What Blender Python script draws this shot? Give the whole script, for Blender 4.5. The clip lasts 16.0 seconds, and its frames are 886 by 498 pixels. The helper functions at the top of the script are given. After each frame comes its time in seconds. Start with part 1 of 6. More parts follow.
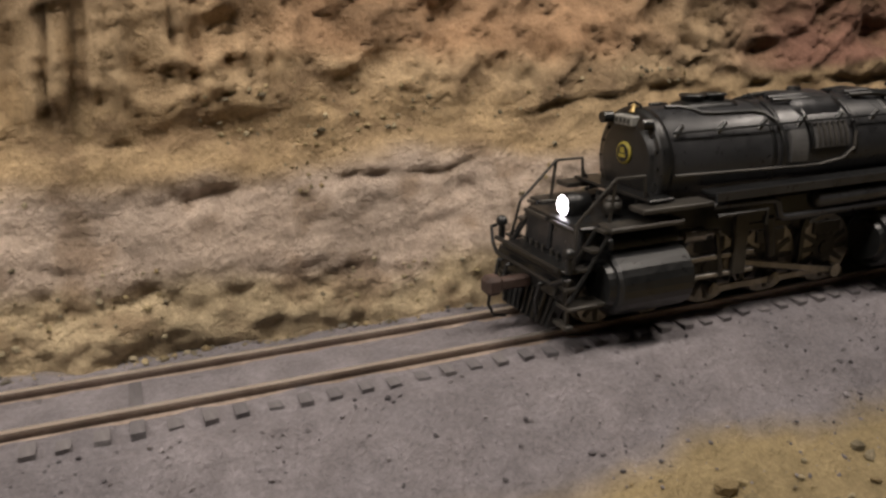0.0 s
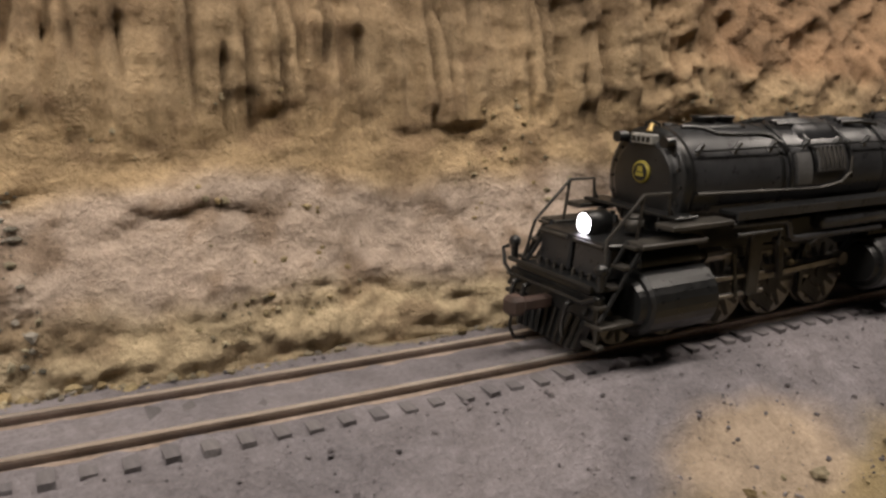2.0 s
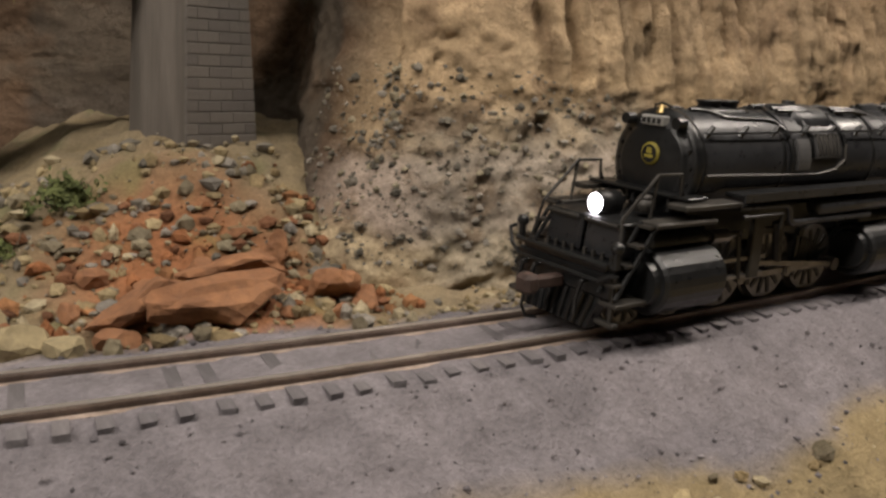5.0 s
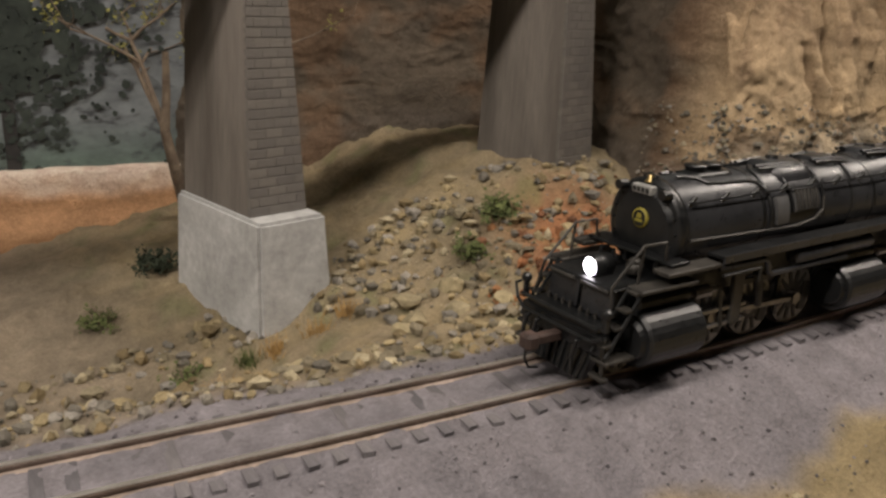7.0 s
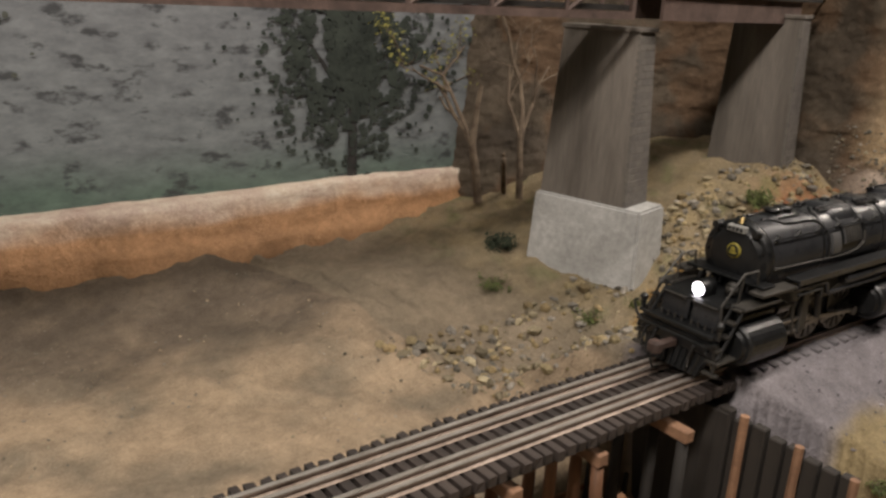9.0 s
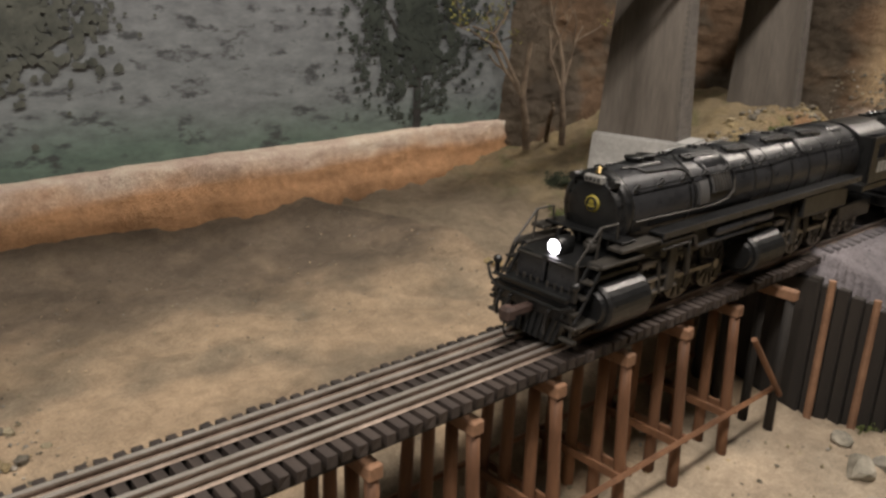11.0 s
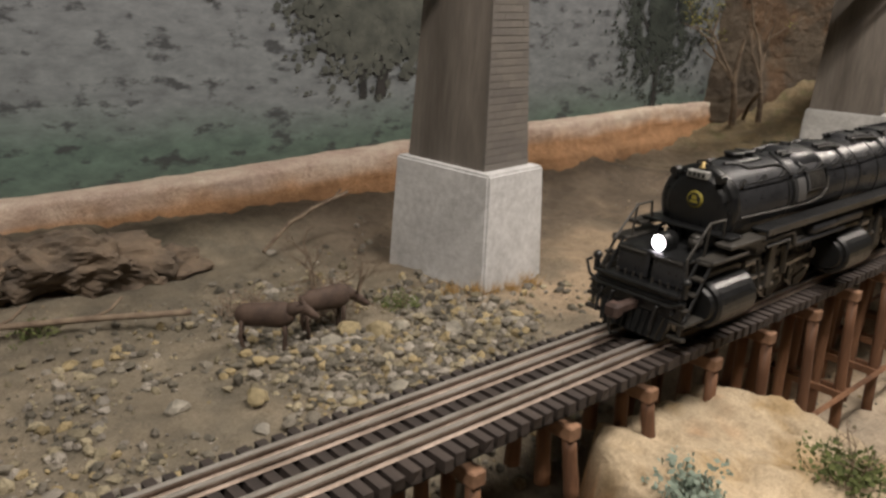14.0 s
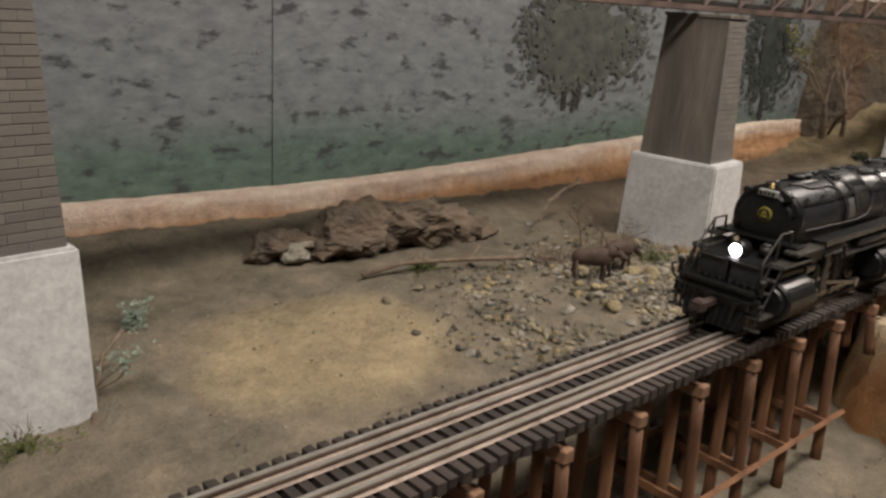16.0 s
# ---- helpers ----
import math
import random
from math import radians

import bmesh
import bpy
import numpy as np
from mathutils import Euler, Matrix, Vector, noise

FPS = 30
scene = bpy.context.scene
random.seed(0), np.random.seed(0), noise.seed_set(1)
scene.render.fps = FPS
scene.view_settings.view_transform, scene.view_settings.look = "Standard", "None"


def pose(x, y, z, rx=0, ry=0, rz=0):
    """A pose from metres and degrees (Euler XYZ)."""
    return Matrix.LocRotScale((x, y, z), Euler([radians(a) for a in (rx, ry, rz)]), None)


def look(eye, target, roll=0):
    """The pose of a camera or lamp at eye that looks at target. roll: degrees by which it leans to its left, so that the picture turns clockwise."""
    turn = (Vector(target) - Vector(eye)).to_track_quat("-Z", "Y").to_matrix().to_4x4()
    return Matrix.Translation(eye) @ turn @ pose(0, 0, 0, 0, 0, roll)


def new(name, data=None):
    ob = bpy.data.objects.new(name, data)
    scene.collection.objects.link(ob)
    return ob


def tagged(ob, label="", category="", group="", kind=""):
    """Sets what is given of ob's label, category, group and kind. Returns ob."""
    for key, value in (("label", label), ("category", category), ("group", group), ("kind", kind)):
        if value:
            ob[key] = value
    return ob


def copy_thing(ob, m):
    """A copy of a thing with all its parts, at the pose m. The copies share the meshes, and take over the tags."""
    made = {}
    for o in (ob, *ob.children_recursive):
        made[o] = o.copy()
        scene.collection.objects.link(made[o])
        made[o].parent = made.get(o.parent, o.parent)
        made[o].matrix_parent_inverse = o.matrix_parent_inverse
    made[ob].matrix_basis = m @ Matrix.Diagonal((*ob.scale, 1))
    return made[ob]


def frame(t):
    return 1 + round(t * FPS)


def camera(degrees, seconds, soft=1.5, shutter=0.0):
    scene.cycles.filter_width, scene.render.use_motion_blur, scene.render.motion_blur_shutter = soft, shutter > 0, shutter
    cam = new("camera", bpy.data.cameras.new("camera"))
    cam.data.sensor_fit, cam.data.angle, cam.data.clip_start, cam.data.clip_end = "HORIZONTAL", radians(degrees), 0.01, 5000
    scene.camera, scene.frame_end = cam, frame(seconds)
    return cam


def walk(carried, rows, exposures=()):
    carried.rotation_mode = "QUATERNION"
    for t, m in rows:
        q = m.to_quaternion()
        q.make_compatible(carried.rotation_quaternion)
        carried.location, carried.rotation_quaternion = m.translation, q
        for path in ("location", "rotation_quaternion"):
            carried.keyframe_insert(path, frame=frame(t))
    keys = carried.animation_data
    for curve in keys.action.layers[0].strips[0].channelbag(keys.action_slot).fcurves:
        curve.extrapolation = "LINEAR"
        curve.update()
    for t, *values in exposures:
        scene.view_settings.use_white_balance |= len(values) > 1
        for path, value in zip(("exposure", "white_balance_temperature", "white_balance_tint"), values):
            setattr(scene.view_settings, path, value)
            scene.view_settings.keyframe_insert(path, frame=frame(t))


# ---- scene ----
cam = camera(57.7, 16.0, soft=2.7)


def view(x, y, z, yaw, pitch, roll):
    return pose(x, y, z) @ pose(0, 0, 0, 0, 0, yaw) @ pose(0, 0, 0, 90 + pitch) @ pose(0, 0, 0, 0, 0, roll)


# seconds, place in metres, yaw, pitch and roll in degrees
PATH = [
    (0, 0.4498, -0.1551, 0.0722, -23.61, -16.95, -0.68),
    (0.5, 0.4086, -0.1524, 0.0669, -25.84, -16.09, 0.05),
    (1, 0.3698, -0.1493, 0.0630, -27.96, -13.84, 0.04),
    (1.5, 0.3302, -0.1434, 0.0634, -29.35, -13.00, 0.38),
    (2, 0.2889, -0.1344, 0.0630, -31.24, -13.39, 1.29),
    (2.5, 0.2571, -0.1280, 0.0643, -32.15, -12.39, 0.97),
    (3, 0.2141, -0.1208, 0.0609, -32.68, -11.30, 1.67),
    (3.5, 0.1764, -0.1186, 0.0635, -34.08, -12.35, 2.23),
    (4, 0.1363, -0.1162, 0.0608, -35.02, -13.10, 1.60),
    (4.5, 0.0908, -0.1064, 0.0599, -36.63, -13.80, 2.73),
    (5, 0.0494, -0.1020, 0.0581, -39.09, -13.63, 3.20),
    (7.3, -0.1571, -0.0748, 0.0991, -44.22, -18.74, 1.13),
    (7.5, -0.1874, -0.0718, 0.1045, -47.53, -18.74, 1.05),
    (8, -0.2469, -0.0291, 0.1194, -48.64, -16.19, 5.08),
    (8.2, -0.2710, -0.0233, 0.1223, -48.16, -17.13, 4.09),
    (10.3, -0.4210, -0.0100, 0.1030, -52.40, -17.50, 1.40),
    (10.5, -0.4294, -0.0065, 0.1022, -53.04, -17.67, 1.35),
    (11, -0.4491, 0.0091, 0.1009, -54.88, -18.27, 1.93),
    (11.5, -0.4901, 0.0254, 0.0948, -52.28, -18.55, 1.61),
    (12, -0.5481, 0.0358, 0.1000, -54.05, -18.06, 1.25),
    (12.5, -0.5922, 0.0480, 0.0990, -54.29, -18.13, 1.75),
    (13, -0.6224, 0.0655, 0.0965, -54.14, -17.58, 1.50),
    (13.5, -0.6533, 0.0799, 0.0947, -54.06, -17.82, 1.81),
    (14, -0.6885, 0.0949, 0.0957, -55.92, -17.97, 2.54),
    (14.5, -0.7338, 0.1157, 0.0791, -53.37, -18.11, 2.67),
    (15, -0.7979, 0.1224, 0.0918, -55.87, -17.90, 2.88),
    (15.5, -0.8539, 0.1326, 0.1003, -56.01, -17.45, 3.40),
    (16, -0.8944, 0.1451, 0.1027, -56.77, -16.93, 3.82),
]
walk(cam, [(t, view(*row)) for t, *row in PATH])

# the smokebox front's place along the line, in metres
TRAIN = [(0, 0.5667), (1.5, 0.4629), (2.5, 0.3920), (4, 0.2835), (5, 0.2076), (7.5, 0.0266), (8, -0.0106), (10.5, -0.1883), (11, -0.2246), (12, -0.2974), (12.5, -0.3336), (13.5, -0.4111), (14.5, -0.4836), (15.5, -0.5575), (16, -0.5943)]


def line_y(x):
    """The track's centre line: straight, a gentle bend, nearly straight again over the trestle."""
    bend = 0.0263 * math.log1p(math.exp(min(60.0, -(x - 0.1863) / 0.1)))
    return bend + 0.0035 * math.exp(-((x + 0.10) / 0.13) ** 2) - 0.0018 / (1 + math.exp(min(60.0, (x + 0.33) / 0.05)))


def line_turn(x):
    return math.atan((line_y(x + 0.002) - line_y(x - 0.002)) / 0.004)


# ---------------------------------------------------------------- light
world = bpy.data.worlds.new("room_air")
scene.world = world
world.use_nodes = True
world.node_tree.nodes["Background"].inputs[0].default_value = (0.75, 0.80, 0.95, 1)
world.node_tree.nodes["Background"].inputs[1].default_value = 0.02
scene.view_settings.exposure = 0.0


def area(name, place, target, sx, sy, power, colour):
    data = bpy.data.lights.new(name, "AREA")
    data.shape, data.size, data.size_y, data.energy, data.color = "RECTANGLE", sx, sy, power, colour
    ob = new(name, data)
    ob.matrix_world = look(place, target)
    return ob


WARM = (1.0, 0.885, 0.78)
NEUTRAL = (1.0, 0.90, 0.81)
area("valance_lamp", (0.88, -0.17, 0.62), (0.75, 0.06, 0.02), 0.26, 0.07, 2.8, WARM)
area("valance_lamp", (0.42, -0.15, 0.62), (0.40, 0.06, 0.02), 0.26, 0.07, 2.1, WARM)
area("valance_lamp", (0.24, -0.13, 0.60), (0.26, 0.07, 0.05), 0.22, 0.07, 1.45, WARM)
area("valance_lamp", (-0.10, -0.10, 0.60), (-0.06, 0.06, 0), 0.26, 0.07, 1.3, NEUTRAL)
area("valance_lamp", (-0.48, -0.02, 0.60), (-0.43, 0.14, 0), 0.26, 0.07, 4.3, NEUTRAL)
area("valance_lamp", (-0.98, 0.06, 0.60), (-0.86, 0.26, 0), 0.26, 0.07, 3.7, NEUTRAL)

# ---------------------------------------------------------------- materials
def material(name, build):
    m = bpy.data.materials.new(name)
    m.use_nodes = True
    nt = m.node_tree
    bsdf = nt.nodes["Principled BSDF"]
    build(nt, bsdf)
    return m


def node(nt, kind, **settings):
    n = nt.nodes.new(kind)
    for key, value in settings.items():
        if key in n.inputs:
            n.inputs[key].default_value = value
    return n


def noise_of(nt, scale, detail=6.0, rough=0.6, stretch=None):
    geo = nt.nodes.new("ShaderNodeTexCoord")
    out = geo.outputs["Object"]
    if stretch:
        mp = nt.nodes.new("ShaderNodeMapping")
        mp.inputs["Scale"].default_value = stretch
        nt.links.new(out, mp.inputs[0])
        out = mp.outputs[0]
    n = node(nt, "ShaderNodeTexNoise", Scale=scale, Detail=detail, Roughness=rough)
    nt.links.new(out, n.inputs["Vector"])
    return n.outputs["Fac"]


def ramp(nt, fac, stops):
    r = nt.nodes.new("ShaderNodeValToRGB")
    els = r.color_ramp.elements
    while len(els) < len(stops):
        els.new(0.5)
    for e, (p, c) in zip(els, stops):
        e.position, e.color = p, (*c, 1)
    nt.links.new(fac, r.inputs[0])
    return r.outputs[0]


def mix(nt, kind, fac, a, b):
    n = nt.nodes.new("ShaderNodeMix")
    n.data_type, n.blend_type = "RGBA", kind
    for sock, v in ((n.inputs[0], fac), (n.inputs[6], a), (n.inputs[7], b)):
        if hasattr(v, "links"):
            nt.links.new(v, sock)
        elif isinstance(v, tuple):
            sock.default_value = (*v, 1)
        else:
            sock.default_value = v
    return n.outputs[2]


def bumped(nt, bsdf, fac, strength, distance):
    b = node(nt, "ShaderNodeBump", Strength=strength, Distance=distance)
    nt.links.new(fac, b.inputs["Height"])
    nt.links.new(b.outputs[0], bsdf.inputs["Normal"])


def plain(name, dark, light, scale, rough=0.6, metal=0.0, bump=0.3, depth=0.0004, fine=None, stretch=None, vary=0.0):
    """A two-tone weathered surface: broad patches of two colours with a finer grain over them."""
    def build(nt, bsdf):
        broad = noise_of(nt, scale, 5, 0.6, stretch)
        grain = noise_of(nt, fine or scale * 9, 6, 0.7, stretch)
        col = ramp(nt, broad, [(0.32, dark), (0.68, light)])
        col = mix(nt, "OVERLAY", 0.55, col, ramp(nt, grain, [(0.25, (0.25, 0.25, 0.25)), (0.75, (0.75, 0.75, 0.75))]))
        if vary:
            info = nt.nodes.new("ShaderNodeObjectInfo")
            col = mix(nt, "MULTIPLY", vary, col, ramp(nt, info.outputs["Random"], [(0, (0.35, 0.35, 0.38)), (1, (1.0, 0.98, 0.92))]))
        nt.links.new(col, bsdf.inputs["Base Color"])
        rr = ramp(nt, grain, [(0.3, (rough - 0.12,) * 3), (0.7, (min(1, rough + 0.12),) * 3)])
        nt.links.new(rr, bsdf.inputs["Roughness"])
        bsdf.inputs["Metallic"].default_value = metal
        bumped(nt, bsdf, grain, bump, depth)
    return material(name, build)


def earthy(name):
    """Scenery plaster and soil: the layer's colour from the mesh, broken by stains, grains and specks."""
    def build(nt, bsdf):
        att = nt.nodes.new("ShaderNodeAttribute")
        att.attribute_name = "soil"
        broad, mid, fine = noise_of(nt, 28, 5), noise_of(nt, 130, 7, 0.7), noise_of(nt, 900, 4, 0.75)
        col = mix(nt, "OVERLAY", 0.6, att.outputs["Color"], ramp(nt, broad, [(0.3, (0.30, 0.30, 0.30)), (0.7, (0.70, 0.68, 0.66))]))
        col = mix(nt, "OVERLAY", 0.5, col, ramp(nt, mid, [(0.3, (0.28, 0.27, 0.26)), (0.7, (0.72, 0.72, 0.72))]))
        col = mix(nt, "OVERLAY", 0.35, col, ramp(nt, fine, [(0.3, (0.2, 0.2, 0.2)), (0.7, (0.8, 0.8, 0.8))]))
        nt.links.new(col, bsdf.inputs["Base Color"])
        bsdf.inputs["Roughness"].default_value = 0.92
        bsdf.inputs["Specular IOR Level"].default_value = 0.25
        both = nt.nodes.new("ShaderNodeMath")
        both.operation = "MULTIPLY_ADD"
        both.inputs[1].default_value = 0.35
        nt.links.new(fine, both.inputs[0])
        nt.links.new(mid, both.inputs[2])
        ridge = ramp(nt, noise_of(nt, 75, 5, 0.65), [(0.40, (1, 1, 1)), (0.50, (0, 0, 0)), (0.60, (1, 1, 1))])
        most = nt.nodes.new("ShaderNodeMath")
        most.operation = "MULTIPLY_ADD"
        most.inputs[1].default_value = 0.14
        nt.links.new(ridge, most.inputs[0])
        nt.links.new(both.outputs[0], most.inputs[2])
        bumped(nt, bsdf, most.outputs[0], 1.0, 0.0020)
    return material(name, build)


EARTH = earthy("earth")
BLACK = plain("engine_black", (0.005, 0.0055, 0.006), (0.012, 0.0125, 0.013), 60, 0.36, 0.0, 0.05, 0.0002)
BLACK_GLOSS = plain("boiler_black", (0.014, 0.0145, 0.016), (0.032, 0.033, 0.036), 45, 0.34, 0.0, 0.015, 0.0002)
STEEL = plain("rod_steel", (0.16, 0.15, 0.14), (0.34, 0.32, 0.30), 120, 0.38, 0.8, 0.15, 0.0001)
GRIME = plain("grimy_steel", (0.02, 0.019, 0.018), (0.065, 0.06, 0.052), 150, 0.5, 0.4, 0.2, 0.0002)
RUST = plain("rusty_coupler", (0.035, 0.022, 0.018), (0.085, 0.052, 0.042), 200, 0.7, 0.1, 0.3, 0.0002)
RAIL = plain("rail_metal", (0.70, 0.64, 0.59), (0.86, 0.80, 0.74), 90, 0.36, 0.85, 0.1, 0.0001, stretch=(0.1, 1, 1))
RAIL_SIDE = plain("rail_web_tarnish", (0.22, 0.17, 0.135), (0.42, 0.34, 0.285), 90, 0.42, 0.4, 0.3, 0.0002)
TIE = plain("weathered_tie", (0.085, 0.079, 0.082), (0.165, 0.154, 0.162), 160, 0.85, 0.0, 0.5, 0.0003, stretch=(1, 0.2, 1), vary=0.4)
DECK_TIE = plain("creosoted_tie", (0.018, 0.014, 0.012), (0.060, 0.046, 0.040), 160, 0.75, 0.0, 0.5, 0.0003, stretch=(1, 0.2, 1), vary=0.5)
PILE = plain("stained_pile_wood", (0.095, 0.043, 0.021), (0.26, 0.128, 0.064), 70, 0.7, 0.0, 0.6, 0.0004, stretch=(1, 1, 0.15), vary=0.35)
CAP_WOOD = plain("cap_timber", (0.16, 0.085, 0.05), (0.30, 0.17, 0.10), 90, 0.75, 0.0, 0.5, 0.0003, vary=0.3)
DARK_WOOD = plain("tarred_plank", (0.008, 0.007, 0.006), (0.028, 0.023, 0.019), 90, 0.8, 0.0, 0.5, 0.0004, stretch=(1, 1, 0.2), vary=0.3)
CONCRETE = plain("painted_concrete", (0.30, 0.30, 0.29), (0.46, 0.46, 0.45), 34, 0.85, 0.0, 0.5, 0.0006)
WHITE_CONCRETE = plain("whitewashed_concrete", (0.44, 0.44, 0.44), (0.58, 0.58, 0.58), 30, 0.8, 0.0, 0.5, 0.0006)
BRICK = plain("grey_brick", (0.115, 0.103, 0.09), (0.215, 0.198, 0.18), 60, 0.85, 0.0, 0.4, 0.0004, vary=0.35)
STAINED = plain("soot_streaked_concrete", (0.07, 0.06, 0.05), (0.17, 0.15, 0.13), 50, 0.85, 0.0, 0.4, 0.0005, stretch=(1, 1, 0.12))
GIRDER = plain("rusty_girder", (0.05, 0.033, 0.028), (0.14, 0.095, 0.08), 60, 0.7, 0.1, 0.4, 0.0003)
BARK = plain("dead_bark", (0.075, 0.053, 0.037), (0.19, 0.145, 0.10), 120, 0.9, 0.0, 0.7, 0.0004)
TWIG = plain("dry_twig", (0.10, 0.07, 0.05), (0.22, 0.17, 0.12), 150, 0.9)
HIDE = plain("brown_hide", (0.035, 0.022, 0.016), (0.085, 0.055, 0.040), 200, 0.8)
LEAF_YELLOW = plain("yellow_foliage", (0.10, 0.10, 0.02), (0.26, 0.24, 0.06), 300, 0.9, vary=0.0)
LEAF_GREEN = plain("green_foliage", (0.045, 0.06, 0.018), (0.12, 0.14, 0.04), 300, 0.9)
LEAF_DARK = plain("dark_foliage", (0.015, 0.022, 0.012), (0.04, 0.05, 0.025), 300, 0.9)
LEAF_BLUE = plain("sage_foliage", (0.13, 0.17, 0.13), (0.27, 0.33, 0.27), 300, 0.9)
STRAW = plain("straw_grass", (0.30, 0.18, 0.06), (0.50, 0.33, 0.13), 300, 0.9)
PAINT_TREE = plain("painted_foliage", (0.010, 0.015, 0.012), (0.035, 0.045, 0.036), 90, 0.9)
PAINT_TREE_PALE = plain("painted_pale_foliage", (0.035, 0.040, 0.034), (0.09, 0.095, 0.08), 90, 0.9)
PAINT_TRUNK = plain("painted_trunk", (0.010, 0.010, 0.010), (0.03, 0.028, 0.026), 90, 0.9)
YELLOW = plain("emblem_yellow", (0.20, 0.17, 0.02), (0.30, 0.25, 0.04), 200, 0.6, bump=0.05)
BRASS = plain("bell_brass", (0.45, 0.33, 0.13), (0.60, 0.46, 0.22), 200, 0.35, 0.9, 0.1, 0.0001)
BOX_GREY = plain("satin_box_grey", (0.045, 0.045, 0.046), (0.085, 0.085, 0.086), 80, 0.42, bump=0.05)
PALE_PLATE = plain("number_plate_grey", (0.20, 0.20, 0.19), (0.32, 0.32, 0.30), 200, 0.5, bump=0.1)
ROOM_WALL = plain("room_paint", (0.34, 0.33, 0.32), (0.42, 0.41, 0.40), 3, 0.9)
STONE_GREY = plain("grey_stone", (0.17, 0.16, 0.13), (0.40, 0.37, 0.31), 55, 0.9, 0.0, 0.7, 0.0006, vary=0.4)
STONE_YELLOW = plain("yellow_stone", (0.22, 0.18, 0.10), (0.42, 0.35, 0.21), 55, 0.9, 0.0, 0.7, 0.0006, vary=0.35)
STONE_BROWN = plain("brown_stone", (0.06, 0.049, 0.039), (0.175, 0.13, 0.09), 45, 0.9, 0.0, 0.8, 0.0010)
STONE_RED = plain("red_sandstone", (0.17, 0.075, 0.034), (0.34, 0.168, 0.08), 40, 0.9, 0.0, 0.8, 0.0008, vary=0.2)


def glowing(name, colour, strength):
    def build(nt, bsdf):
        bsdf.inputs["Base Color"].default_value = (1, 1, 1, 1)
        bsdf.inputs["Emission Color"].default_value = (*colour, 1)
        bsdf.inputs["Emission Strength"].default_value = strength
    return material(name, build)


LAMP_GLASS = glowing("headlight_glow", (1.0, 0.93, 1.0), 9.0)


def backdrop_paint():
    """Painted rangeland: green foot, grey-lilac scrub hills with dark bushes, green crest."""
    def build(nt, bsdf):
        tc = nt.nodes.new("ShaderNodeTexCoord")
        sep = nt.nodes.new("ShaderNodeSeparateXYZ")
        nt.links.new(tc.outputs["Object"], sep.inputs[0])
        wob = noise_of(nt, 7, 4, 0.6)
        add = nt.nodes.new("ShaderNodeMath")
        add.operation = "MULTIPLY_ADD"
        add.inputs[1].default_value = 0.05
        nt.links.new(wob, add.inputs[0])
        nt.links.new(sep.outputs["Z"], add.inputs[2])
        rng = node(nt, "ShaderNodeMapRange")
        rng.inputs[1].default_value, rng.inputs[2].default_value = -0.03, 0.25
        nt.links.new(add.outputs[0], rng.inputs[0])
        hill = ramp(nt, rng.outputs[0], [(0.0, (0.066, 0.105, 0.084)), (0.21, (0.082, 0.122, 0.100)), (0.31, (0.148, 0.163, 0.166)), (0.58, (0.158, 0.168, 0.176)), (0.70, (0.085, 0.10, 0.085)), (0.78, (0.115, 0.135, 0.115)), (1.0, (0.06, 0.085, 0.06))])
        grain = noise_of(nt, 60, 7, 0.7, (1, 1, 2.2))
        hill = mix(nt, "OVERLAY", 0.75, hill, ramp(nt, grain, [(0.3, (0.25, 0.25, 0.27)), (0.7, (0.72, 0.73, 0.73))]))
        bushes = noise_of(nt, 42, 5, 0.65, (1, 1, 2.2))
        dark = ramp(nt, bushes, [(0.55, (0, 0, 0)), (0.63, (1, 1, 1))])
        hill = mix(nt, "MIX", mix(nt, "MULTIPLY", 1.0, dark, (0.85, 0.85, 0.85)), hill, (0.026, 0.028, 0.031))
        nt.links.new(hill, bsdf.inputs["Base Color"])
        bsdf.inputs["Roughness"].default_value = 0.7
    return material("painted_backdrop", build)


BACKDROP = backdrop_paint()

# ---------------------------------------------------------------- mesh helpers
def finish(bm, name, mat, smooth=False):
    me = bpy.data.meshes.new(name)
    bm.to_mesh(me)
    bm.free()
    for m in (mat if isinstance(mat, (list, tuple)) else [mat]):
        me.materials.append(m)
    if smooth:
        for p in me.polygons:
            p.use_smooth = True
    return me


def part(name, bm, mat, parent=None, label="", smooth=False):
    ob = new(name, finish(bm, name, mat, smooth))
    if parent:
        ob.parent = parent
    if label:
        tagged(ob, label)
    return ob


def share(name, me, parent, m):
    ob = new(name, me)
    ob.parent = parent
    ob.matrix_basis = m
    return ob


def thing(name, label, category, group="", kind="", m=None):
    ob = tagged(new(name), label, category, group, kind)
    if m is not None:
        ob.matrix_basis = m
    return ob


def box(bm, x0, x1, y0, y1, z0, z1, bevel=0.0, m=None):
    vs = [bm.verts.new((x, y, z)) for x in (x0, x1) for y in (y0, y1) for z in (z0, z1)]
    if m is not None:
        for v in vs:
            v.co = m @ v.co
    fs = [bm.faces.new([vs[i] for i in q]) for q in ((0, 1, 3, 2), (4, 6, 7, 5), (0, 4, 5, 1), (2, 3, 7, 6), (0, 2, 6, 4), (1, 5, 7, 3))]
    if bevel:
        es = {e for f in fs for e in f.edges}
        bmesh.ops.bevel(bm, geom=list(es), offset=bevel, segments=1, affect="EDGES")
    return vs


